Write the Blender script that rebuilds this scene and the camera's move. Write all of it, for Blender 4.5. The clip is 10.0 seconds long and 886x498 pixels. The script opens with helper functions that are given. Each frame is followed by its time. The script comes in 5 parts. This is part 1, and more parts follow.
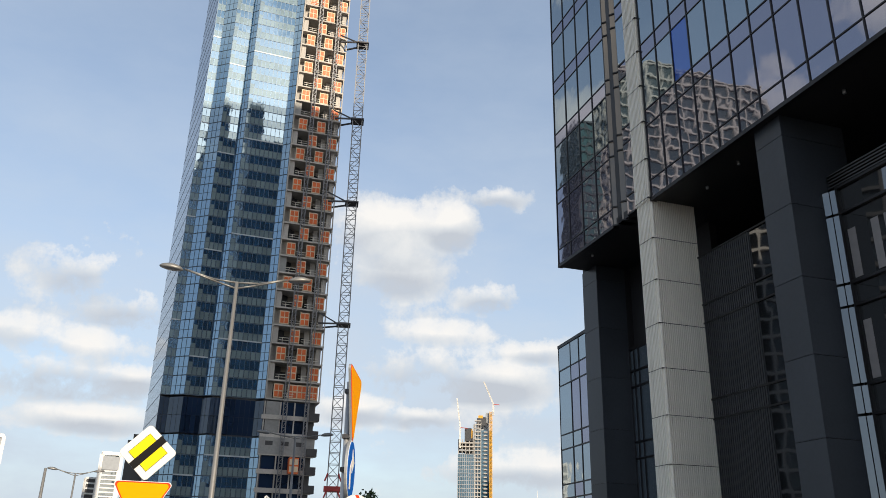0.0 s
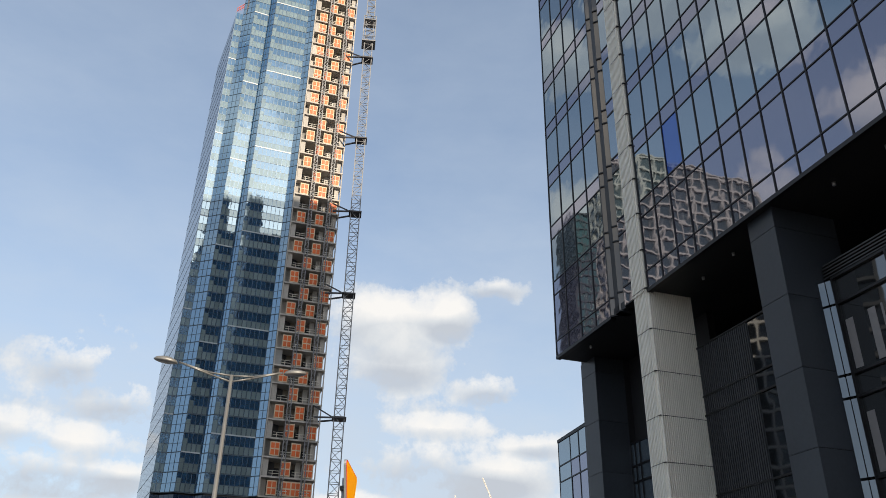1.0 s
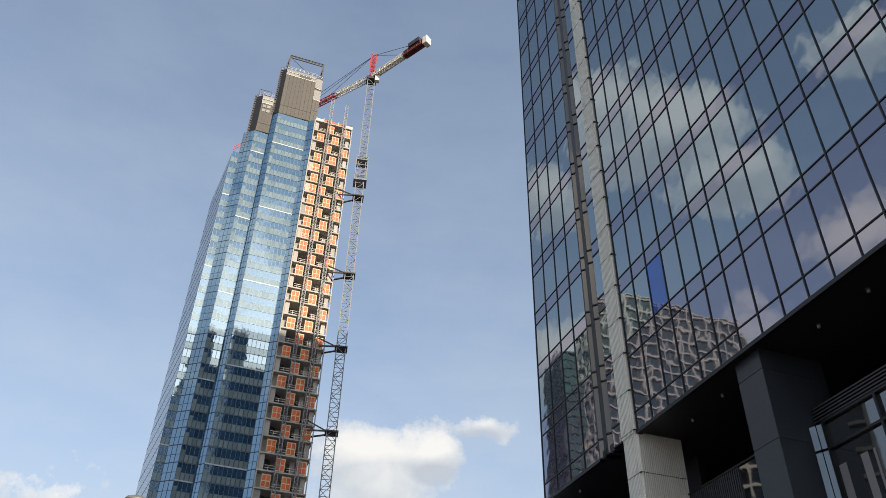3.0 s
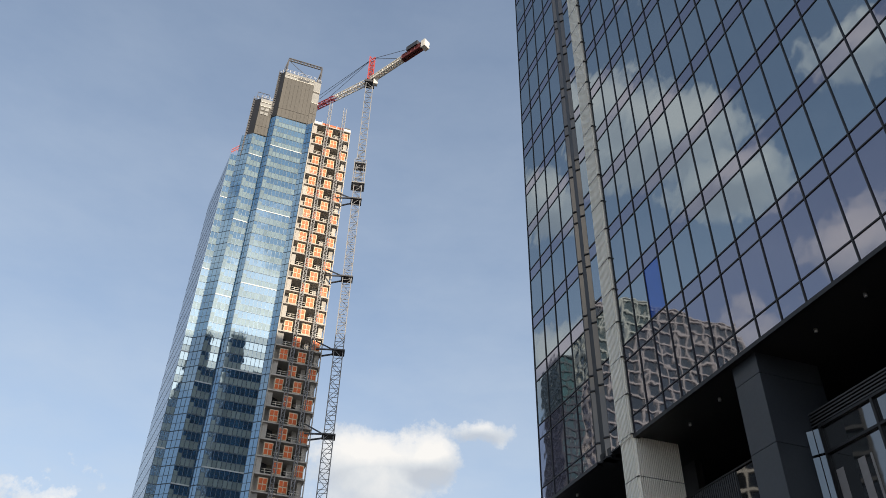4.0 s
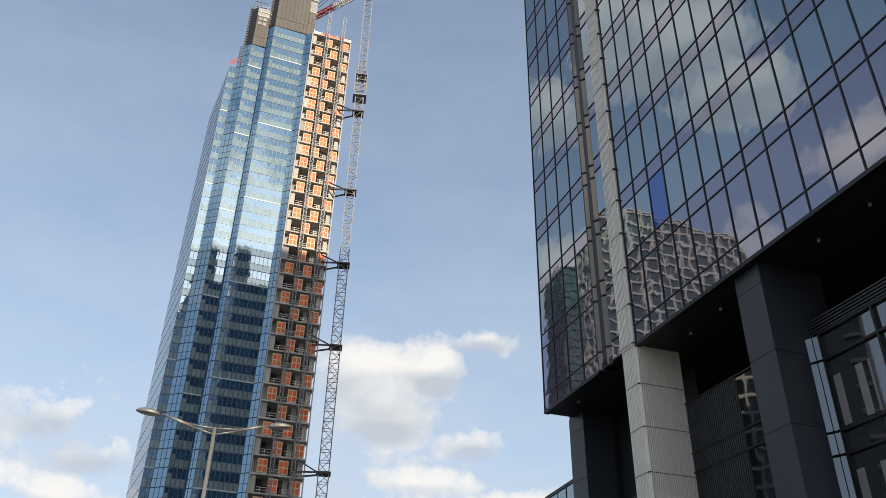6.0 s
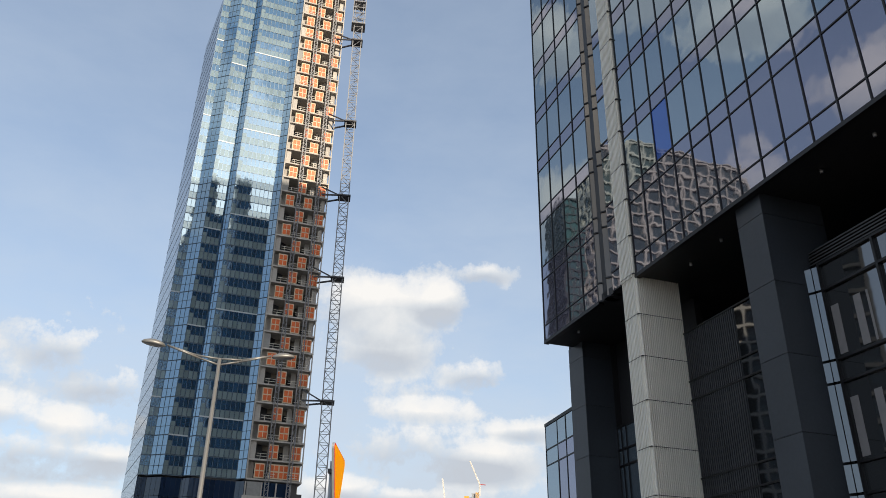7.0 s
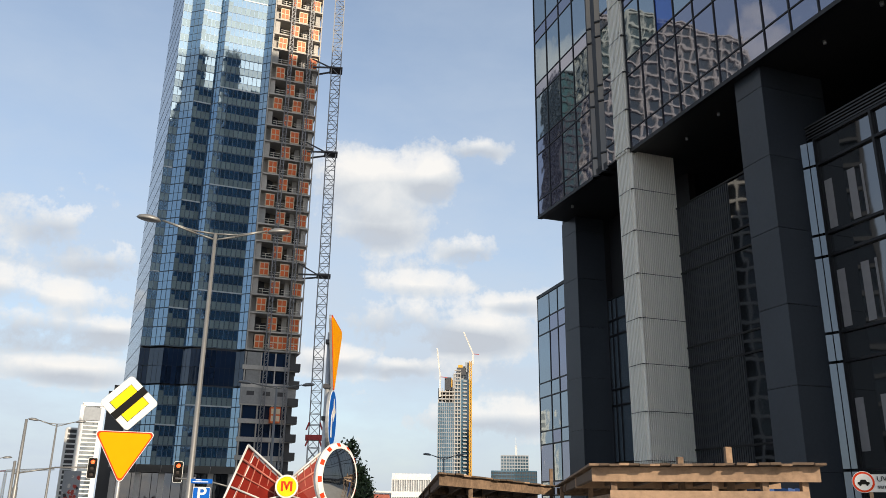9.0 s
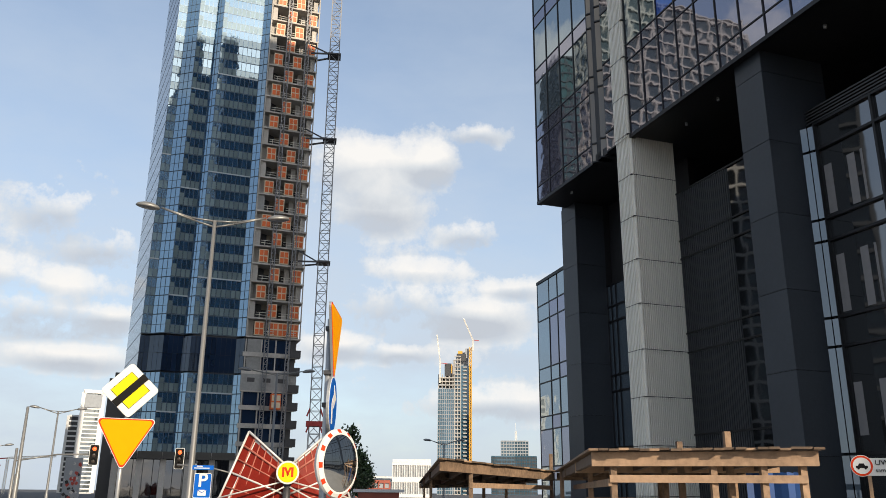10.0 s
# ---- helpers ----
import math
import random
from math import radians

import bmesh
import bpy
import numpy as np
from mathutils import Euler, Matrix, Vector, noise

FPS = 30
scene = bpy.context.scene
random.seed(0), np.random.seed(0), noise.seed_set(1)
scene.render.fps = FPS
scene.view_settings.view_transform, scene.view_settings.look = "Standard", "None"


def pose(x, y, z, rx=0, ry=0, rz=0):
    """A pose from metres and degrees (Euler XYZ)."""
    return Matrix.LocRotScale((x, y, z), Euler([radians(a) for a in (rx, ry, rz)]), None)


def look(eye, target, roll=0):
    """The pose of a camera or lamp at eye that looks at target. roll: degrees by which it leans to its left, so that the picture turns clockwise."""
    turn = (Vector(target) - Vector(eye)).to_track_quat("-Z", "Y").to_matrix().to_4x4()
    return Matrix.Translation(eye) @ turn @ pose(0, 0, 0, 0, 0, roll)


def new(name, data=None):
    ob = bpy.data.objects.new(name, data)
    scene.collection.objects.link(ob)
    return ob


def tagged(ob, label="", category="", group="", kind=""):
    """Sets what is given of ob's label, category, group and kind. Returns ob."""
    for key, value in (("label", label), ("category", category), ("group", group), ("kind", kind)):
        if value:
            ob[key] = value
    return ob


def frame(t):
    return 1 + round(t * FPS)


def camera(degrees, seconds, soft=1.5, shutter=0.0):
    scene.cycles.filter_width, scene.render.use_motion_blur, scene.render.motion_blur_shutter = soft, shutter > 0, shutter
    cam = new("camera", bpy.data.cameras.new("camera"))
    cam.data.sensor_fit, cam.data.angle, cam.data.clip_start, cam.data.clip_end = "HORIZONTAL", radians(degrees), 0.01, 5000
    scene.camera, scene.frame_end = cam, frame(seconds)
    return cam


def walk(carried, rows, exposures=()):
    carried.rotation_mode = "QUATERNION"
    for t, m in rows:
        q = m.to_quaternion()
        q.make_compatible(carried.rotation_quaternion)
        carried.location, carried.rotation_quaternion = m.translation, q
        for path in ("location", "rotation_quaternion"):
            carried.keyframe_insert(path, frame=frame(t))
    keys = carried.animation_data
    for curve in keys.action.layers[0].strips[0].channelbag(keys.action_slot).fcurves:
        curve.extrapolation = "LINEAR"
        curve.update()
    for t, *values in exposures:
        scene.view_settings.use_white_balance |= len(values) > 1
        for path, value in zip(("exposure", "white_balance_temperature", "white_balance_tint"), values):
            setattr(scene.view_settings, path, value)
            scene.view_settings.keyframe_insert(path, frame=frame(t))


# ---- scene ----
cam = camera(57.47, 10.0, soft=0.6)

# The walk: a standing viewer tilts the camera up the towers and down again. Seconds, tilt, turn, roll.
TURNS = [
    (0, 111.20, 1.62, 1.34),
    (0.5, 113.93, 1.59, 1.23),
    (1, 117.68, 1.54, 1.12),
    (1.5, 121.92, 1.47, 1.13),
    (2, 125.18, 1.28, 1.23),
    (2.5, 126.76, 0.97, 1.43),
    (4, 127.59, 0.54, 1.62),
    (4.5, 127.07, 0.57, 1.52),
    (5, 125.56, 0.60, 1.39),
    (6.5, 119.03, 0.69, 1.17),
    (7, 116.59, 0.64, 1.07),
    (7.5, 114.35, 0.54, 1.02),
    (8, 112.29, 0.37, 1.11),
    (8.5, 109.88, 0.17, 1.01),
    (9, 107.76, 0.05, 0.78),
    (9.5, 106.86, -0.01, 0.54),
    (10, 106.80, -0.00, 0.55)]
walk(cam, [(t, pose(0, 0, 1.6, tilt, 0, turn) @ pose(0, 0, 0, 0, 0, roll)) for t, tilt, turn, roll in TURNS])

# ---------------------------------------------------------------- world, sun
SUN_AZ, SUN_EL = 147.0, 24.0      # degrees clockwise from +y, and above the horizon
sun_dir = Vector((math.sin(radians(SUN_AZ)) * math.cos(radians(SUN_EL)), math.cos(radians(SUN_AZ)) * math.cos(radians(SUN_EL)), math.sin(radians(SUN_EL))))
sun = new("sun", bpy.data.lights.new("sun", "SUN"))
sun.data.energy, sun.data.angle, sun.data.color = 4.4, radians(0.55), (1.0, 0.85, 0.66)
sun.matrix_world = look(sun_dir * 50, (0, 0, 0))


class Nodes:
    """A small wrapper that adds and links shader nodes."""

    def __init__(self, tree):
        self.tree = tree
        tree.nodes.clear()

    def add(self, kind, op="", **values):
        node = self.tree.nodes.new(kind)
        if op:
            node.operation = op
        for key, value in values.items():
            key = key.replace("_", " ")
            socket = node.inputs[int(key[1:])] if key[0] == "i" and key[1:].isdigit() else node.inputs[key]
            if isinstance(value, bpy.types.NodeSocket):
                self.tree.links.new(value, socket)
            else:
                socket.default_value = value
        return node

    def math(self, op, a, b=0.0, c=0.0):
        node = self.add("ShaderNodeMath", op, i0=a, i1=b, i2=c)
        return node.outputs[0]

    def mix(self, fac, a, b):
        node = self.add("ShaderNodeMix")
        node.data_type = "RGBA"
        for i, value in ((0, fac), (6, a), (7, b)):
            if isinstance(value, bpy.types.NodeSocket):
                self.tree.links.new(value, node.inputs[i])
            else:
                node.inputs[i].default_value = value if i == 0 else (*value[:3], 1.0)
        return node.outputs[2]

    def ramp(self, fac, stops):
        node = self.add("ShaderNodeValToRGB", Fac=fac)
        ramp = node.color_ramp
        while len(ramp.elements) < len(stops):
            ramp.elements.new(0.5)
        for element, (place, colour) in zip(ramp.elements, stops):
            element.position = place
            element.color = (*colour, 1.0) if len(colour) == 3 else colour
        return node.outputs[0]


def make_world():
    world = bpy.data.worlds.new("sky")
    world.use_nodes = True
    scene.world = world
    n = Nodes(world.node_tree)
    sky = n.add("ShaderNodeTexSky")
    sky.sky_type, sky.sun_disc = "NISHITA", False
    sky.sun_elevation, sky.sun_rotation = radians(SUN_EL), radians(SUN_AZ)
    sky.air_density, sky.dust_density, sky.ozone_density = 1.0, 1.5, 1.2
    way = n.add("ShaderNodeTexCoord").outputs["Generated"]
    big = n.add("ShaderNodeTexNoise", Vector=way, Scale=13.0, Detail=11.0, Roughness=0.64)
    wisp = n.add("ShaderNodeTexNoise", Vector=n.add("ShaderNodeMapping", Vector=way, Scale=(1.0, 1.0, 2.6)).outputs[0], Scale=3.2, Detail=7.0, Roughness=0.6)
    puff = n.math("SUBTRACT", big.outputs["Fac"], 0.5)
    # each cloud: turn, height (degrees), half width, half height (degrees), weight
    clouds = [(-5.0, 22.3, 5.6, 2.9, 1.30), (-0.9, 22.9, 2.6, 2.1, 1.25), (-4.6, 19.8, 4.2, 2.6, 0.85), (2.6, 24.9, 2.8, 1.2, 0.62),
              (1.8, 17.8, 2.7, 1.4, 0.60), (-1.6, 15.2, 5.6, 1.2, 0.60), (2.4, 11.8, 5.0, 1.9, 0.70), (-3.0, 9.4, 3.4, 1.0, 0.66), (5.0, 14.0, 3.6, 1.1, 0.5),
              (-26.5, 17.4, 4.0, 2.2, 0.46), (-23.5, 15.4, 4.6, 2.0, 0.42), (-25.0, 12.7, 4.4, 1.5, 0.56), (-29.5, 13.0, 4.4, 1.5, 0.54),
              (-24.6, 8.1, 5.0, 1.2, 0.74), (-22.4, 10.8, 2.6, 1.4, 0.70), (-7.4, 9.8, 3.6, 1.3, 0.52), (-26.5, 11.0, 8.0, 2.4, 0.36),
              (-1.0, 13.0, 9.0, 2.8, 0.30), (4.0, 6.0, 7.0, 1.6, 0.42),
              # beyond the view, mirrored in the glass
              (-59.0, 43.8, 6.4, 3.6, 1.5), (-63.5, 40.2, 4.6, 2.8, 1.4), (-55.5, 46.5, 4.0, 3.0, 0.9), (-77.0, 45.5, 3.0, 2.4, 0.7), (-73.5, 33.6, 5.0, 2.4, 0.8), (-66.0, 29.5, 7.0, 2.6, 0.65), (-48.0, 40.5, 2.6, 2.8, 1.0), (-66.0, 57.0, 8.0, 4.0, 0.5), (-48.5, 29.0, 6.0, 4.0, 1.0), (-92.0, 30.0, 16.0, 8.0, 0.8),
              (150.0, 44.0, 22.0, 9.0, 0.9), (200.0, 30.0, 26.0, 9.0, 0.8), (165.0, 60.0, 16.0, 8.0, 0.6), (100.0, 35.0, 18.0, 9.0, 0.7), (-125.0, 34.0, 20.0, 9.0, 0.8)]
    total, under = None, None
    for az, el, wide, high, weight in clouds:
        place = pose(0, 0, 0, 0, 0, -az) @ pose(0, 0, 0, el, 0, 0)
        centre = place @ Vector((0, 1, 0))
        turn = place.inverted().to_euler()
        local = n.add("ShaderNodeMapping", Vector=n.add("ShaderNodeVectorMath", "SUBTRACT", i0=way, i1=centre).outputs[0], Rotation=turn)
        size = n.add("ShaderNodeVectorMath", "MULTIPLY", i0=local.outputs[0],
                     i1=(1 / math.sin(radians(wide)), 0.9, 1 / math.sin(radians(high))))
        far = n.add("ShaderNodeVectorMath", "LENGTH", i0=size.outputs[0]).outputs["Value"]
        blob = n.math("MAXIMUM", n.math("MULTIPLY", n.math("SUBTRACT", 1.0, far), weight), -2.0)
        total = blob if total is None else n.math("MAXIMUM", total, blob)
        low = n.math("MULTIPLY", n.math("MAXIMUM", n.math("SUBTRACT", 1.0, far), 0.0),
                     n.add("ShaderNodeSeparateXYZ", Vector=size.outputs[0]).outputs["Z"])
        under = low if under is None else n.math("ADD", under, low)
    body = n.math("ADD", total, n.math("ADD", n.math("MULTIPLY", puff, 2.5), 0.14))
    cover = n.ramp(body, [(0.13, (0, 0, 0)), (0.26, (0.45, 0.45, 0.45)), (0.44, (0.80, 0.80, 0.80)), (0.8, (1, 1, 1))])
    high = n.add("ShaderNodeSeparateXYZ", Vector=way).outputs["Z"]
    haze = n.ramp(high, [(0.0, (0.95, 0.95, 0.95)), (0.28, (0.78, 0.78, 0.78)), (0.50, (0.46, 0.46, 0.46)), (0.80, (0.24, 0.24, 0.24))])
    thin = n.math("MULTIPLY", n.ramp(wisp.outputs["Fac"], [(0.25, (0.55, 0.55, 0.55)), (0.75, (1.25, 1.25, 1.25))]), haze)
    side = n.math("ADD", n.math("MULTIPLY", under, 2.6), n.math("MULTIPLY", puff, 1.2))
    tone = n.ramp(n.math("ADD", side, 0.50), [(0.02, (0.56, 0.60, 0.66)), (0.45, (0.72, 0.75, 0.78)), (0.95, (0.95, 0.93, 0.90))])
    bright = n.add("ShaderNodeVectorMath", "SCALE", i0=tone, Scale=CLOUD)
    veiled = n.mix(thin, sky.outputs[0], (CLOUD * 0.60, CLOUD * 0.68, CLOUD * 0.78))
    colour = n.mix(cover, veiled, bright.outputs[0])
    n.add("ShaderNodeOutputWorld", Surface=n.add("ShaderNodeBackground", Color=colour, Strength=SKY).outputs[0])


SKY, CLOUD = 0.15, 5.3
make_world()
scene.view_settings.exposure = 0.34

# ---------------------------------------------------------------- materials
def surface(name, base, rough=0.6, metal=0.0, grain=20.0, vary=0.18, stain=0.6, relief=0.0, piece=0.0, ior=1.5, streak=0.0, coat=0.0):
    """A procedural surface: grain and larger stains in colour and gloss, fine relief, and a small shift from piece to piece."""
    mat = bpy.data.materials.new(name)
    mat.use_nodes = True
    n = Nodes(mat.node_tree)
    at = n.add("ShaderNodeTexCoord").outputs["Object"]
    if streak:
        at = n.add("ShaderNodeMapping", Vector=at, Scale=(1.0, 1.0, streak)).outputs[0]
    fine = n.add("ShaderNodeTexNoise", Vector=at, Scale=grain, Detail=6.0, Roughness=0.6).outputs["Fac"]
    wide = n.add("ShaderNodeTexNoise", Vector=at, Scale=stain, Detail=4.0, Roughness=0.55).outputs["Fac"]
    both = n.math("ADD", n.math("MULTIPLY", fine, 0.5), n.math("MULTIPLY", wide, 0.5))
    if piece:
        chance = n.add("ShaderNodeObjectInfo").outputs["Random"]
        isle = n.add("ShaderNodeNewGeometry").outputs["Random Per Island"]
        both = n.math("ADD", both, n.math("MULTIPLY", n.math("SUBTRACT", n.math("FRACT", n.math("ADD", chance, isle)), 0.5), piece))
    dark = [c * (1 - vary) for c in base]
    light = [min(1.0, c * (1 + vary)) for c in base]
    colour = n.ramp(both, [(0.28, dark), (0.72, light)])
    gloss = n.math("ADD", rough - 0.06, n.math("MULTIPLY", wide, 0.12))
    shader = n.add("ShaderNodeBsdfPrincipled", Base_Color=colour, Roughness=gloss, Metallic=metal, IOR=ior, Coat_Weight=coat)
    if relief:
        bump = n.add("ShaderNodeBump", Strength=0.5, Distance=relief, Height=fine)
        mat.node_tree.links.new(bump.outputs[0], shader.inputs["Normal"])
    n.add("ShaderNodeOutputMaterial", Surface=shader.outputs[0])
    return mat


def reflecting_glass(name, base, ior, tint, wave=0.5, bend=0.02, rough=0.015, patch=0.25, blinds=None):
    """Coated facade glass: dark behind, mirroring in front, each pane slightly bowed and tilted."""
    mat = bpy.data.materials.new(name)
    mat.use_nodes = True
    n = Nodes(mat.node_tree)
    at = n.add("ShaderNodeTexCoord").outputs["Object"]
    chance = n.add("ShaderNodeObjectInfo").outputs["Random"]
    isle = n.add("ShaderNodeNewGeometry").outputs["Random Per Island"]
    own = n.math("FRACT", n.math("ADD", chance, isle))
    shift = n.add("ShaderNodeCombineXYZ", X=n.math("MULTIPLY", own, 37.0), Y=n.math("MULTIPLY", own, 11.0)).outputs[0]
    there = n.add("ShaderNodeVectorMath", "ADD", i0=at, i1=shift).outputs[0]
    bow = n.add("ShaderNodeTexNoise", Vector=there, Scale=wave, Detail=1.5, Roughness=0.4).outputs["Fac"]
    bump = n.add("ShaderNodeBump", Strength=1.0, Distance=bend, Height=bow)
    dirt = n.add("ShaderNodeTexNoise", Vector=at, Scale=0.35, Detail=5.0).outputs["Fac"]
    tone = n.math("ADD", n.math("MULTIPLY", own, 0.6), n.math("MULTIPLY", dirt, 0.4))
    stops = [(0.2, [c * (1 - patch) for c in base]), (0.66, [c * (1 + patch) for c in base])]
    if blinds:
        stops.append((0.74, blinds))
    colour = n.ramp(tone, stops)
    shader = n.add("ShaderNodeBsdfPrincipled", Base_Color=colour, Roughness=n.math("ADD", rough, n.math("MULTIPLY", dirt, 0.02)), IOR=ior, Specular_Tint=(*tint, 1.0))
    mat.node_tree.links.new(bump.outputs[0], shader.inputs["Normal"])
    n.add("ShaderNodeOutputMaterial", Surface=shader.outputs[0])
    return mat


ASPHALT = surface("asphalt", (0.055, 0.055, 0.058), 0.85, grain=60, vary=0.3, stain=0.4, relief=0.004)
PAVING = surface("paving", (0.30, 0.29, 0.27), 0.8, grain=14, vary=0.2, relief=0.003, piece=0.3)
HUB_GLASS = reflecting_glass("teal_grey_glass", (0.016, 0.026, 0.032), 4.2, (0.80, 0.92, 1.0), wave=0.8, bend=0.006)
STRIP_GLASS = reflecting_glass("taupe_strip_glass", (0.15, 0.125, 0.10), 1.9, (1.0, 0.95, 0.9), wave=0.6, bend=0.004)
HUB_SPANDREL = reflecting_glass("violet_spandrel_glass", (0.018, 0.016, 0.032), 3.6, (0.84, 0.85, 1.0), wave=0.8, bend=0.006)
INNER_PALE = surface("pale_inner_column", (0.20, 0.19, 0.19), 0.6, grain=3, vary=0.15, stain=0.3)
LOBBY_GLASS = reflecting_glass("dark_lobby_glass", (0.010, 0.011, 0.012), 2.4, (0.95, 0.97, 1.0), wave=0.7, bend=0.004)
BLACK_METAL = surface("black_panel", (0.036, 0.042, 0.052), 0.34, 0.0, grain=8, vary=0.2, stain=0.25, piece=0.25)
FRAME_BLACK = surface("black_frame", (0.016, 0.016, 0.018), 0.4, 0.4, grain=10)
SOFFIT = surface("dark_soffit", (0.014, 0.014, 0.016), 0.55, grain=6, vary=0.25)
WHITE_RIB = surface("pale_ribbed_metal", (0.82, 0.79, 0.71), 0.5, 0.0, grain=4, vary=0.08, stain=0.2, streak=0.15, piece=0.1)
SKY_GLASS = reflecting_glass("blue_tower_glass", (0.017, 0.064, 0.140), 4.6, (0.59, 0.81, 1.0), wave=0.45, bend=0.010, patch=0.2)
SKY_SPANDREL = reflecting_glass("parapet_glass", (0.175, 0.23, 0.24), 2.6, (0.66, 0.86, 1.0), wave=0.4, bend=0.008, patch=0.15)
SLAB_EDGE = surface("pale_slab_edge", (0.40, 0.43, 0.45), 0.5, 0.2, grain=5)
MULLION = surface("steel_blue_mullion", (0.07, 0.10, 0.13), 0.4, 0.5, grain=6)
DARK_CLAD = surface("charcoal_cladding", (0.045, 0.047, 0.052), 0.5, 0.1, grain=5, piece=0.2)
CONCRETE = surface("raw_concrete", (0.44, 0.415, 0.38), 0.85, grain=3, vary=0.22, stain=0.4, relief=0.01, piece=0.25)
# the same concrete, darkened to hold the shade deep in the loggias
CONCRETE_SHADED = surface("shaded_concrete", (0.21, 0.185, 0.15), 0.9, grain=3, vary=0.25, stain=0.4)
BLOCKWORK = surface("grey_blockwork", (0.30, 0.30, 0.29), 0.9, grain=2, vary=0.2, piece=0.25)
ORANGE = surface("orange_shutter", (0.66, 0.125, 0.022), 0.55, grain=6, vary=0.2, piece=0.35)
ORANGE_FRAME = surface("cream_shutter_frame", (0.66, 0.53, 0.36), 0.6, grain=6)
STEEL = surface("galvanised_steel", (0.42, 0.43, 0.44), 0.45, 0.6, grain=12, vary=0.15)
DARK_STEEL = surface("dark_steel", (0.06, 0.06, 0.065), 0.5, 0.5, grain=10)
CRANE_GREY = surface("crane_grey", (0.22, 0.225, 0.235), 0.55, 0.2, grain=6, vary=0.2)
CRANE_RED = surface("crane_red", (0.36, 0.03, 0.026), 0.5, grain=6, vary=0.25)
CRANE_WHITE = surface("crane_white", (0.72, 0.68, 0.60), 0.6, grain=5, vary=0.15)
GREY_PANEL = surface("taupe_panel", (0.060, 0.056, 0.050), 0.6, 0.1, grain=3, vary=0.15, piece=0.25)
TAUPE_DARK = surface("dark_taupe_panel", (0.066, 0.061, 0.053), 0.55, 0.1, grain=3, vary=0.15, piece=0.2)
SIDE_GLASS = reflecting_glass("pale_side_glass", (0.10, 0.13, 0.16), 2.2, (0.9, 0.95, 1.0), wave=0.4, bend=0.004)
BLUE_PANE = reflecting_glass("deep_blue_glass", (0.02, 0.06, 0.30), 2.6, (0.4, 0.6, 1.0), wave=0.6, bend=0.004)
DARK_RED = surface("dark_red_steel", (0.13, 0.018, 0.016), 0.55, grain=5, vary=0.3)
NAVY = reflecting_glass("navy_panel", (0.010, 0.022, 0.050), 1.8, (0.8, 0.9, 1.0), wave=0.3, bend=0.003)
GREY_GLASS = reflecting_glass("grey_glass", (0.05, 0.07, 0.09), 3.4, (0.9, 0.95, 1.0), wave=0.7, bend=0.006)


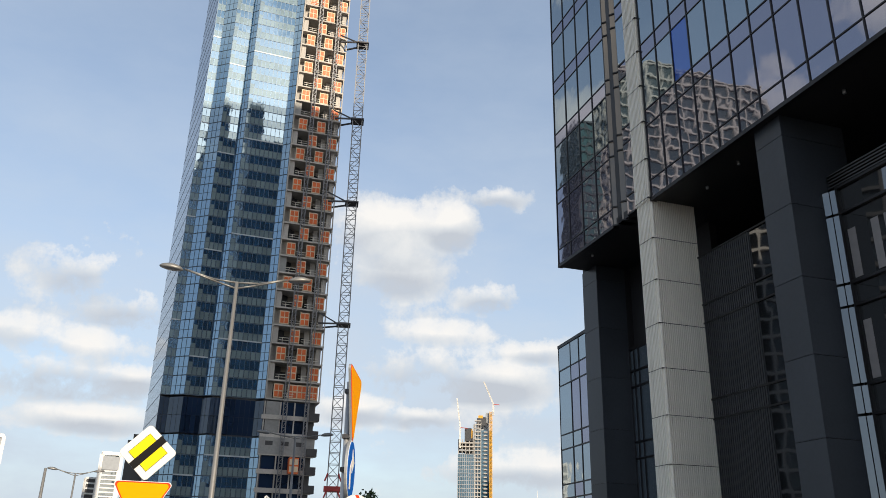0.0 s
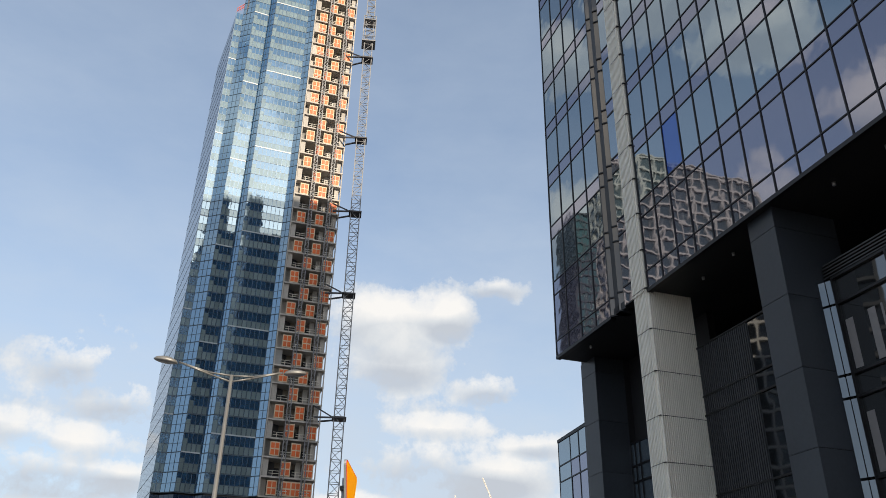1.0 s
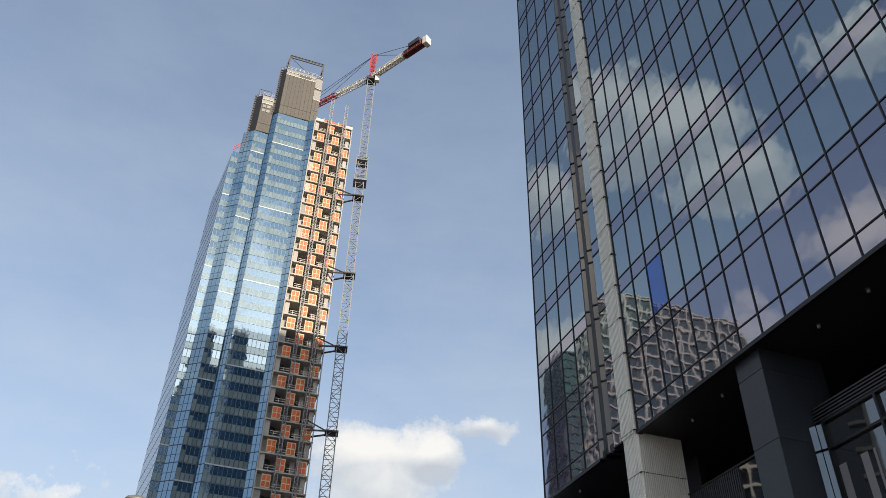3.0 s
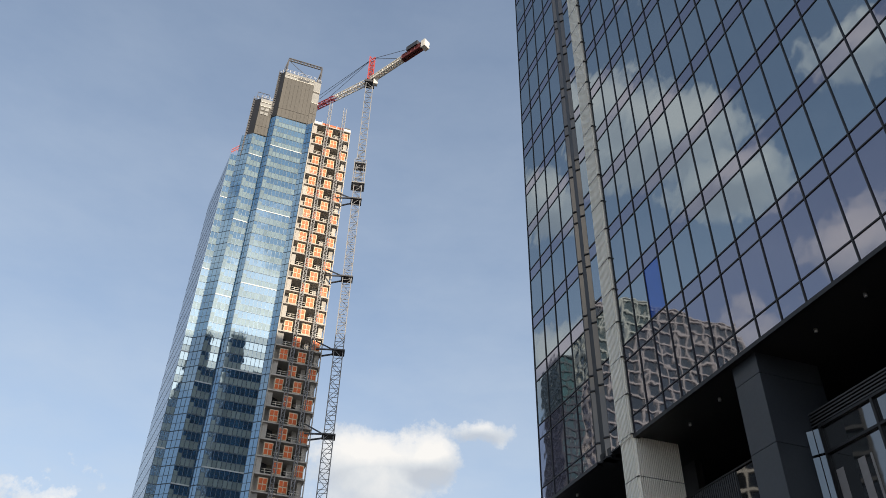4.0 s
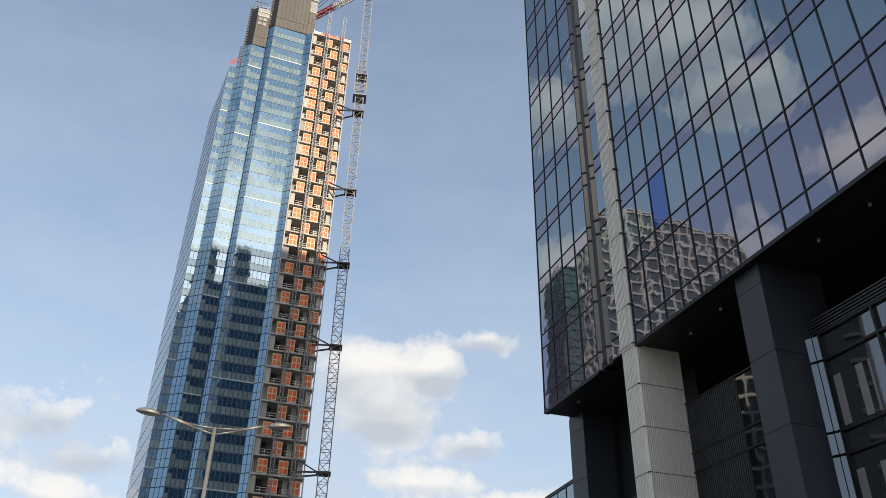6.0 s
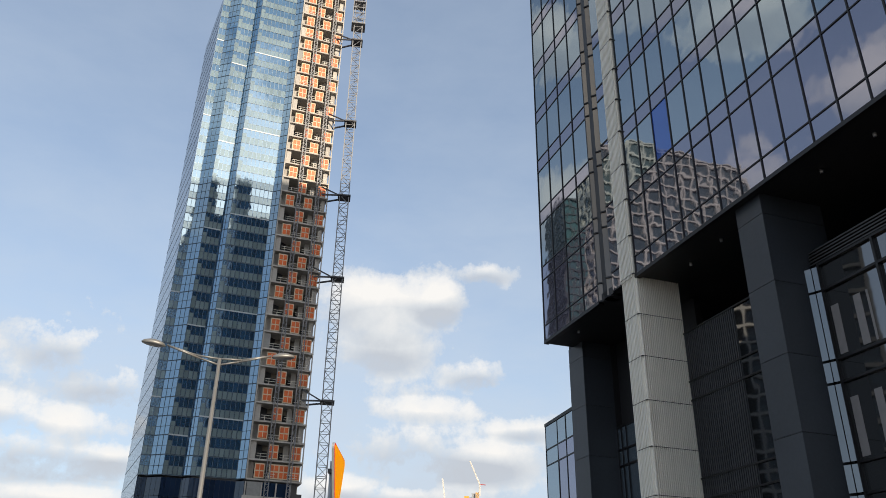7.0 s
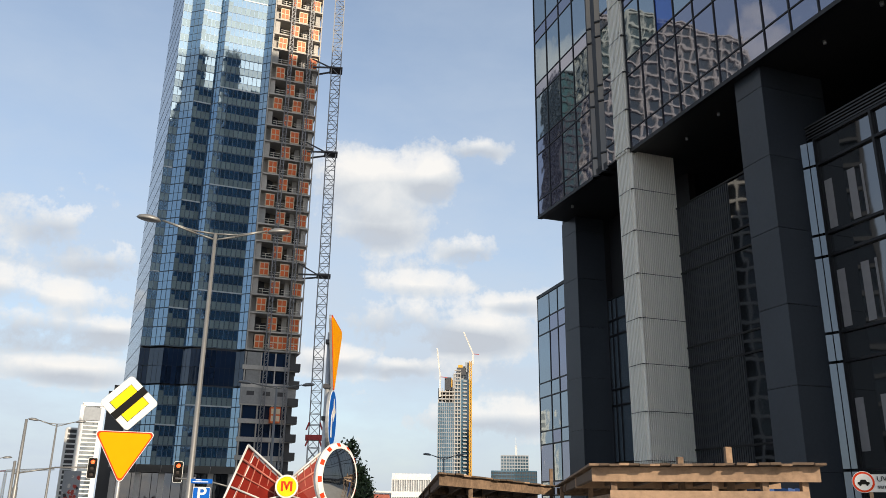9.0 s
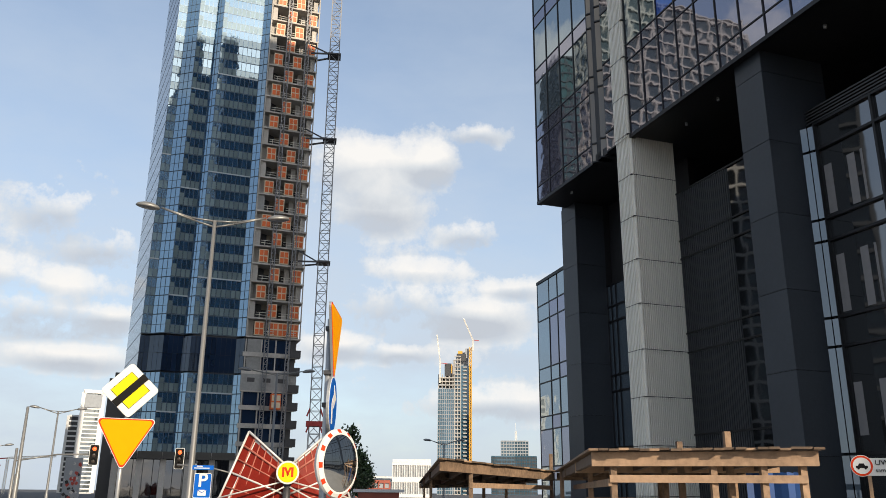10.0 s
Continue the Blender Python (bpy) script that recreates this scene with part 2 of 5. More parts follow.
# ---------------------------------------------------------------- mesh tools
class Geo:
    """Collects boxes, bars and sheets into one mesh."""

    def __init__(self):
        self.verts, self.faces, self.round = [], [], []

    def add(self, verts, faces, smooth=False):
        k = len(self.verts)
        self.verts += [tuple(v) for v in verts]
        self.faces += [tuple(i + k for i in f) for f in faces]
        self.round += [smooth] * len(faces)
        return self

    def prism(self, base, top):
        """Two rings of points, base anticlockwise from above, joined by sides."""
        m = len(base)
        sides = [(i, (i + 1) % m, m + (i + 1) % m, m + i) for i in range(m)]
        return self.add([*base, *top], [tuple(reversed(range(m))), tuple(range(m, 2 * m)), *sides])

    def box(self, x0, x1, y0, y1, z0, z1, m=None):
        base = [Vector((x0, y0, z0)), Vector((x1, y0, z0)), Vector((x1, y1, z0)), Vector((x0, y1, z0))]
        top = [Vector((v.x, v.y, z1)) for v in base]
        if m is not None:
            base, top = [m @ v for v in base], [m @ v for v in top]
        return self.prism(base, top)

    def wall(self, p, q, z0, z1, thick):
        """An upright slab from p to q in plan; it is as thick as given to the left of the way."""
        d = Vector((q[0] - p[0], q[1] - p[1])).normalized()
        o = Vector((-d.y, d.x)) * thick
        ring = [(p[0], p[1]), (q[0], q[1]), (q[0] + o.x, q[1] + o.y), (p[0] + o.x, p[1] + o.y)]
        return self.prism([(*r, z0) for r in ring], [(*r, z1) for r in ring])

    def bar(self, a, b, wide, high=None, sides=4, smooth=False):
        """A straight bar from a to b; sides 4 is square, more is round."""
        a, b = Vector(a), Vector(b)
        high = wide if high is None else high
        d = (b - a).normalized()
        up = Vector((0, 0, 1)) if abs(d.z) < 0.95 else Vector((0, 1, 0))
        x = d.cross(up).normalized()
        y = x.cross(d)
        ring = [(math.cos(math.tau * (i + 0.5) / sides), math.sin(math.tau * (i + 0.5) / sides)) for i in range(sides)]
        k = 0.7071 if sides == 4 else 0.5
        off = [x * (c * wide * k) + y * (s * high * k) for c, s in ring]
        m = sides
        faces = [tuple(range(m)), tuple(reversed(range(m, 2 * m)))]
        self.add([*(a + o for o in off), *(b + o for o in off)], faces)
        k0 = len(self.verts) - 2 * m
        self.faces += [(k0 + i, k0 + m + i, k0 + m + (i + 1) % m, k0 + (i + 1) % m) for i in range(m)]
        self.round += [smooth or sides > 6] * m
        return self

    def lathe(self, profile, m=None, sides=20):
        """Turns (radius, height) rings about z."""
        m = m or Matrix()
        verts = [m @ Vector((r * math.cos(math.tau * i / sides), r * math.sin(math.tau * i / sides), z)) for r, z in profile for i in range(sides)]
        faces = [(j * sides + i, j * sides + (i + 1) % sides, (j + 1) * sides + (i + 1) % sides, (j + 1) * sides + i) for j in range(len(profile) - 1) for i in range(sides)]
        return self.add(verts, faces, True)

    def plate(self, outline, thick, m):
        """A flat plate in the local xz plane, its face towards local -y."""
        base = [m @ Vector((x, 0, z)) for x, z in outline]
        back = [m @ Vector((x, thick, z)) for x, z in outline]
        return self.prism(base, back)

    def mesh(self, name, material):
        data = bpy.data.meshes.new(name)
        data.from_pydata(self.verts, [], self.faces)
        data.polygons.foreach_set("use_smooth", self.round)
        data.materials.append(material)
        bm = bmesh.new()
        bm.from_mesh(data)
        bmesh.ops.recalc_face_normals(bm, faces=bm.faces)
        bm.to_mesh(data)
        bm.free()
        return data


def thing(name, m, label, category, group="", kind=""):
    ob = new(name)
    ob.empty_display_size = 0.2
    ob.matrix_world = m
    return tagged(ob, label, category, group, kind)


def part(name, geo, material, parent, label="", kind="", m=None):
    """One mesh under a thing or part, built in the thing's own coordinates. geo may be a ready mesh."""
    data = geo.mesh(name, material) if isinstance(geo, Geo) else geo
    ob = new(name, data)
    ob.parent = parent
    if m is not None:
        ob.matrix_basis = m
    return tagged(ob, label, kind=kind)


def single(name, geo, material, label, category, m=None, group="", kind=""):
    ob = new(name, geo.mesh(name, material))
    if m is not None:
        ob.matrix_world = m
    return tagged(ob, label, category, group, kind)


def at(az, far, z=0.0, turn=0.0):
    """A pose on the plan: turn from straight ahead (clockwise, degrees) and distance from the viewer; local -y faces the viewer."""
    return pose(far * math.sin(radians(az)), far * math.cos(radians(az)), z, 0, 0, -az + turn)


def lattice(g, p, q, wide, bay, bar=0.16, chord=0.28, zigzag=False):
    """A square lattice boom between p and q, cross-braced or with one zigzag of braces on each side."""
    p, q = Vector(p), Vector(q)
    d = (q - p).normalized()
    side = d.cross(Vector((0, 0, 1))) if abs(d.z) < 0.9 else Vector((1, 0, 0))
    side.normalize()
    up = side.cross(d).normalized()
    corners = [side * a * wide / 2 + up * b * wide / 2 for a, b in ((-1, -1), (1, -1), (1, 1), (-1, 1))]
    for c in corners:
        g.bar(p + c, q + c, chord)
    steps = max(1, round((q - p).length / bay))
    for i in range(steps):
        a, b = p.lerp(q, i / steps), p.lerp(q, (i + 1) / steps)
        for j in range(4):
            c, e = corners[j], corners[(j + 1) % 4]
            g.bar(a + c, a + e, bar)
            if not zigzag or (i + j) % 2:
                g.bar(a + c, b + e, bar)
            if not zigzag or (i + j) % 2 == 0:
                g.bar(a + e, b + c, bar)
    return g


# ---------------------------------------------------------------- ground
def make_ground():
    g = Geo().add([(-3000, -3000, -0.15), (3000, -3000, -0.15), (3000, 3000, -0.15), (-3000, 3000, -0.15)], [(0, 1, 2, 3)])
    single("ground", g, ASPHALT, "grey asphalt roadway reaching the horizon", "ground", kind="structure")
    p = Geo().box(-3.5, 20.0, -14, 30, -0.20, 0.0)
    single("pavement", p, PAVING, "pale grey paved corner of the crossing", "pavement", kind="structure")
    q = Geo().box(-34.0, -9.0, 40, 78, -0.20, 0.0)
    single("pavement_far", q, PAVING, "pale grey paving round the station entrance", "pavement", kind="structure")


make_ground()

# ---------------------------------------------------------------- dark office building beside the viewer
# Local axes: x along the facade away from the viewer, y outward from the facade, z up.
HUB = pose(21.874, 0.273, 0, 0, 0, 109.4)
SOFFIT_Z, STOREY, MODULE = 18.45, 3.946, 1.362
CORNER, FIRST = 38.3, 38.20
FAR_EDGES = [48.57, 46.90, 45.24, 43.57, 41.91]
hub = thing("office_building", HUB, "dark glass office building with black columns and a pale ribbed fin", "building")


def hub_rows(top):
    """Heights of the glass rows: (bottom, top, is_vision)."""
    rows, z = [(SOFFIT_Z, 19.5, False), (19.5, 22.53, False)], 22.53
    while z < top:
        rows += [(z, z + 0.93, False), (z + 0.93, z + STOREY, True)]
        z += STOREY
    return rows


def make_hub():
    near, top = -18.0, 147.0
    # massing behind the glass
    part("core", Geo().box(near + 0.2, CORNER - 0.05, -40, -0.35, SOFFIT_Z + 0.45, top), DARK_CLAD, hub)
    part("tower_behind", Geo().box(CORNER + 1.2, 48.1, -40, -0.7, SOFFIT_Z + 0.45, top), DARK_CLAD, hub)
    part("soffit", Geo().box(near, 48.57, -30, -0.02, SOFFIT_Z, SOFFIT_Z + 0.40), SOFFIT, hub, "black metal soffit")
    edge = Geo().box(near, CORNER, -0.25, 0.05, SOFFIT_Z - 0.08, SOFFIT_Z + 0.1).box(41.91, 48.62, -0.25, 0.05, SOFFIT_Z - 0.08, SOFFIT_Z + 0.1)
    part("soffit_edge", edge, FRAME_BLACK, hub)
    # panes, shared meshes
    pane_of = {}

    def pane(wide, high, vision):
        key = (round(wide, 3), round(high, 3), vision)
        if key not in pane_of:
            pane_of[key] = Geo().box(-wide / 2, wide / 2, -0.12, 0.0, 0, high).mesh("pane", HUB_GLASS if vision else HUB_SPANDREL)
        return pane_of[key]

    rest, rest_dark, strip = Geo(), Geo(), Geo()
    for z0, z1, vision in hub_rows(top):
        k = 0
        while FIRST - (k + 1) * MODULE > near:
            x1 = FIRST - k * MODULE
            x0 = x1 - MODULE
            k += 1
            tilt = (random.random() - 0.5) * 0.5
            if vision and k == 3 and 23 < z0 < 25:
                part("pane", Geo().box(x0 + 0.03, x1 - 0.03, -0.12, 0.0, z0 + 0.03, z1 - 0.03), BLUE_PANE, hub, "deep blue tinted pane")
            elif z1 < 66 and k < 17 and (vision or z1 < 24):
                part("pane", pane(MODULE - 0.06, z1 - z0 - 0.06, vision), None, hub, m=pose((x0 + x1) / 2, 0, z0 + 0.03, tilt * 0.4, 0, tilt))
            else:
                (rest if vision else rest_dark).box(x0 + 0.03, x1 - 0.03, -0.12, 0.0, z0 + 0.03, z1 - 0.03)
        for x1 in FAR_EDGES[:4]:
            tilt = (random.random() - 0.5) * 0.5
            if z1 < 70 and vision:
                part("pane", pane(1.60, z1 - z0 - 0.06, vision), None, hub, m=pose(x1 - 0.83, 0, z0 + 0.03, 0, 0, tilt))
            else:
                (rest if vision else rest_dark).box(x1 - 1.63, x1 - 0.03, -0.12, 0.0, z0 + 0.03, z1 - 0.03)
        # the recessed strip: two slanted panes meeting at a dark joint, and one beside the fin
        for p, q in (((41.86, 0.0), (41.54, -0.26)), ((41.06, -0.04), (40.74, -0.30))):
            strip.wall(q, p, z0 + 0.03, z1 - 0.03, 0.10)
        (rest if vision else rest_dark).wall((39.55, -0.02), (40.33, 0.0), z0 + 0.03, z1 - 0.03, 0.10)
    part("glazing", rest, HUB_GLASS, hub, kind="stuff")
    part("spandrel_glazing", rest_dark, HUB_SPANDREL, hub, kind="stuff")
    part("strip_glazing", strip, STRIP_GLASS, hub, "taupe glass of the recessed strip", kind="stuff")
    # mullions and transoms
    xs = [FIRST - k * MODULE for k in range(int((CORNER - near) / MODULE))] + FAR_EDGES
    for x in xs:
        part("mullion", Geo().box(x - 0.027, x + 0.027, -0.10, 0.045, SOFFIT_Z, top), FRAME_BLACK, hub)
    for z0, z1, vision in hub_rows(top):
        g = Geo().box(near, CORNER - 0.03, -0.10, 0.035, z0 - 0.03, z0 + 0.03).box(41.91, 48.57, -0.10, 0.035, z0 - 0.03, z0 + 0.03)
        for p, q in (((41.86, 0.05), (41.54, -0.21)), ((41.06, 0.01), (40.74, -0.25)), ((40.33, 0.02), (39.55, 0.0))):
            g.wall(q, p, z0 - 0.04, z0 + 0.04, 0.12)
        part("transom", g, FRAME_BLACK, hub)
    joint = Geo().box(41.10, 41.50, -0.75, -0.02, SOFFIT_Z, top).box(40.42, 40.72, -0.75, -0.28, SOFFIT_Z, top).box(40.30, 40.42, -0.10, 0.06, SOFFIT_Z, top).box(41.84, 41.94, -0.10, 0.06, SOFFIT_Z, top)
    part("dark_joint", joint, FRAME_BLACK, hub)
    part("roof", Geo().box(near, 48.7, -40, 0.1, top, top + 0.8), DARK_CLAD, hub)
    # unseen roof blocks and frames, added to raise the dark outline the tower mirrors
    part("plant_house", Geo().box(near + 1, 6.0, -22, -3.0, top + 0.8, top + 16), DARK_CLAD, hub)
    part("plant_house", Geo().box(29.0, 37.6, -5.4, -0.1, top + 0.8, top + 21), DARK_CLAD, hub)
    cage = Geo()
    for i in range(9):
        y = -5.2 + i * 0.56
        cage.bar((33, y, top + 21), (33, y, top + 23 + 1.8 * (i * 5 % 3)), 0.25).bar((33, y, top + 22), (33, y + 1.0, top + 23.4), 0.2)
    part("roof_frames", cage, DARK_STEEL, hub)
    part("plant_house", Geo().box(16.0, 24.0, -16, -3.0, top + 0.8, top + 9), DARK_CLAD, hub)
    rig = lattice(lattice(Geo(), (3, -5, top), (3, -5, top + 30), 1.6, 2.4, 0.2, 0.3), (12, -6, top), (12, -6, top + 22), 1.6, 2.4, 0.2, 0.3)
    lattice(rig, (3, -5, top + 26), (26, -5, top + 26), 1.4, 2.4, 0.2, 0.3)
    part("roof_rig", rig, DARK_STEEL, hub)
    part("end_wall", Geo().box(48.58, 48.68, -30, 0.0, SOFFIT_Z, top), FRAME_BLACK, hub)
    # pale ribbed fin: column below, blade above
    fin = part("fin", Geo().box(CORNER + 0.03, 39.5, -2.45, 0.02, 0, SOFFIT_Z + 0.4).box(CORNER + 0.03, 39.5, -0.6, 0.08, SOFFIT_Z, top), WHITE_RIB, hub, "pale grey ribbed metal fin")
    ribs_side, ribs_front = Geo(), Geo()
    n_side = 24
    for i in range(n_side):
        y = -2.43 + (i + 0.5) * 2.45 / n_side
        ribs_side.box(CORNER - 0.055, CORNER + 0.03, y - 0.024, y + 0.024, 0.0, SOFFIT_Z)
    for i in range(9):
        x = CORNER + 0.06 + (i + 0.5) * 1.12 / 9
        ribs_front.box(x - 0.03, x + 0.03, 0.02, 0.095, 0, SOFFIT_Z).box(x - 0.03, x + 0.03, 0.08, 0.17, SOFFIT_Z, top)
    part("side_ribs", ribs_side, WHITE_RIB, fin, kind="stuff")
    part("front_ribs", ribs_front, WHITE_RIB, fin, kind="stuff")
    z = 1.55
    while z < 70:
        joints = Geo()
        if z < SOFFIT_Z:
            joints.box(CORNER - 0.058, CORNER + 0.04, -2.45, 0.06, z - 0.012, z + 0.012)
        joints.box(CORNER - 0.058, 39.51, 0.0, 0.099 if z < SOFFIT_Z else 0.174, z - 0.012, z + 0.012)
        part("panel_joint", joints, DARK_STEEL, fin)
        z += 2.13
    # black columns with panel joints
    for x0, x1, y0, y1 in ((47.53, 49.26, -4.0, -1.92), (29.49, 30.99, -3.4, -0.32), (14.0, 15.5, -3.4, -0.3), (-1.0, 0.5, -3.4, -0.3)):
        column = part("column", Geo().box(x0 + 0.03, x1 - 0.03, y0 + 0.03, y1 - 0.03, 0, SOFFIT_Z + 0.2), FRAME_BLACK, hub, "column clad in black panels")
        z = 0.0
        while z < SOFFIT_Z - 0.2:
            z1 = min(z + 2.92, SOFFIT_Z)
            ring = Geo().box(x0, x1, y0, y0 + 0.025, z + 0.012, z1 - 0.012).box(x0, x1, y1 - 0.025, y1, z + 0.012, z1 - 0.012)
            ring.box(x0, x0 + 0.025, y0 + 0.03, y1 - 0.03, z + 0.012, z1 - 0.012)
            ring.box(x1 - 0.025, x1, y0 + 0.03, y1 - 0.03, z + 0.012, z1 - 0.012)
            part("cladding_panel", ring, BLACK_METAL, column)
            z = z1
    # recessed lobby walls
    # backing in the soffit's near-black: the recess's shade is in its colour
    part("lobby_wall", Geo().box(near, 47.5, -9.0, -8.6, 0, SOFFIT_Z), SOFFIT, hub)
    ribbed = part("ribbed_wall", Geo().box(34.5, 38.3, -2.8, -2.42, 0, 15.75), DARK_CLAD, hub, "dark wall of fine upright ribs")
    fine = Geo()
    x = 34.55
    while x < 38.22:
        fine.box(x, x + 0.06, -2.42, -2.37, 0, 15.7)
        x += 0.14
    part("ribs", fine, DARK_CLAD, ribbed, kind="stuff")
    for z in (4.2, 7.9, 8.8, 12.4, 13.3, 15.72):
        part("band", Geo().box(31.0, 38.28, -2.38, -2.34, z - 0.04, z + 0.04), FRAME_BLACK, ribbed)
    part("lobby_glazing", Geo().box(31.0, 34.48, -2.8, -2.42, 0, 15.75), LOBBY_GLASS, hub)
    # glazed hall between the columns, nearer the viewer
    hall = part("hall_glazing", Geo().box(near, 29.4, -2.4, -2.1, 0, 15.3), LOBBY_GLASS, hub, "dark hall glazing between the black columns")
    for x in (28.92, 26.3, 23.7, 21.1, 18.5, 13.0, 10.4, 7.8):
        part("mullion", Geo().box(x - 0.05, x + 0.05, -2.1, -1.97, 0, 15.3), FRAME_BLACK, hall)
    for z in (3.0, 6.7, 7.75, 10.6, 11.45, 14.2, 15.25):
        part("transom", Geo().box(near, 28.97, -2.1, -1.98, z - 0.05, z + 0.05), FRAME_BLACK, hall)
    # a narrow pair of slanted panes beside the column catches the open sky
    for a, b in (((29.46, -1.84), (29.24, -1.94)), ((29.20, -1.95), (28.98, -2.05))):
        for z0, z1 in ((0.3, 2.95), (3.05, 6.65), (6.75, 7.7), (7.8, 10.55), (10.65, 11.4), (11.5, 14.15), (14.25, 15.2)):
            part("side_pane", Geo().wall(b, a, z0, z1, 0.03), SIDE_GLASS, hall)
    # pale columns of the hall just inside the glass
    for z0, z1 in ((3.6, 5.4), (7.9, 10.0), (11.6, 13.5)):
        for x, w in ((28.62, 0.36), (27.55, 0.34), (27.08, 0.10), (25.2, 0.36), (24.1, 0.34)):
            part("inner_column", Geo().box(x - w / 2, x + w / 2, -2.1, -2.09, z0, z1), INNER_PALE, hall)
    louvre = Geo()
    for i in range(5):
        louvre.box(near, 29.4, -2.4, -2.1, 15.4 + i * 0.13, 15.46 + i * 0.13)
    part("louvre", louvre, DARK_STEEL, hall)
    # glass behind the far column
    back = part("back_glazing", Geo().box(41.1, 47.5, -4.2, -3.9, 0, 13.4), GREY_GLASS, hub)
    for i, z in enumerate((3.2, 4.1, 7.2, 8.1, 11.2, 12.1, 13.4)):
        part("transom", Geo().box(41.1, 47.5, -3.9, -3.83, z - 0.05, z + 0.05), FRAME_BLACK, back)
    for x in (44.2, 45.4, 46.6, 47.1):
        part("mullion", Geo().box(x - 0.04, x + 0.04, -3.9, -3.84, 0, 13.4), FRAME_BLACK, back)
    # added dark backing: shuts out the sky and paints the recess's shade
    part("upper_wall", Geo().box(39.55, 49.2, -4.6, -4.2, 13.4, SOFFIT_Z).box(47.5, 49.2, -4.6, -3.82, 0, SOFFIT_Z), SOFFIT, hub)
    # soffit lights
    for x, y in ((36.0, -1.6), (33.4, -1.4), (27.2, -1.4), (24.6, -1.4), (46.0, -0.9)):
        lamp = Geo().lathe([(0.001, SOFFIT_Z - 0.16), (0.07, SOFFIT_Z - 0.15), (0.075, SOFFIT_Z), (0.001, SOFFIT_Z + 0.01)], Matrix.Translation((x, y, 0)), 10)
        part("soffit_lamp", lamp, STEEL, hub)


make_hub()


def make_low_block():
    low = thing("glass_annex", HUB @ pose(49.4, -2.12, 0, 0, 0, -3.87), "low glass annex with black transoms beside the office building", "building")
    part("body", Geo().box(0, 4.5, -16, -0.2, 0, 14.7), DARK_CLAD, low)
    rows = [0.0, 2.4, 3.2, 5.4, 6.2, 8.3, 9.2, 12.3, 13.3, 14.8]
    cols = [0.0, 1.3, 2.6, 4.5]
    for z0, z1 in zip(rows, rows[1:]):
        for x0, x1 in zip(cols, cols[1:]):
            lean = (random.random() - 0.5) * 0.8
            part("pane", Geo().box(0.03, x1 - x0 - 0.03, -0.15, 0.0, 0.04, z1 - z0 - 0.04), HUB_GLASS if random.random() < 0.6 else HUB_SPANDREL, low, m=pose(x0, 0, z0, 0, 0, lean))
    part("cornice", Geo().box(-0.1, 4.57, -16, 0.05, 14.8, 15.0), FRAME_BLACK, low)
    for x in cols:
        part("mullion", Geo().box(x - 0.03, x + 0.03, -0.16, 0.03, 0, 14.8), FRAME_BLACK, low)
    for z in rows[1:-1]:
        part("transom", Geo().box(0, 4.53, -0.12, 0.03, z - 0.04, z + 0.04), FRAME_BLACK, low)


make_low_block()

# ---------------------------------------------------------------- the tall tower under construction
# Local axes: x along the front to the right, y into the building, z up.
TOWER = pose(-54.04, 148.47, 0, 0, 0, 20)
FLOOR0, FLOOR, FLOORS = 30.1, 3.665, 36
tower = thing("skyscraper", TOWER, "tall blue glass skyscraper with an unfinished concrete flank", "building")

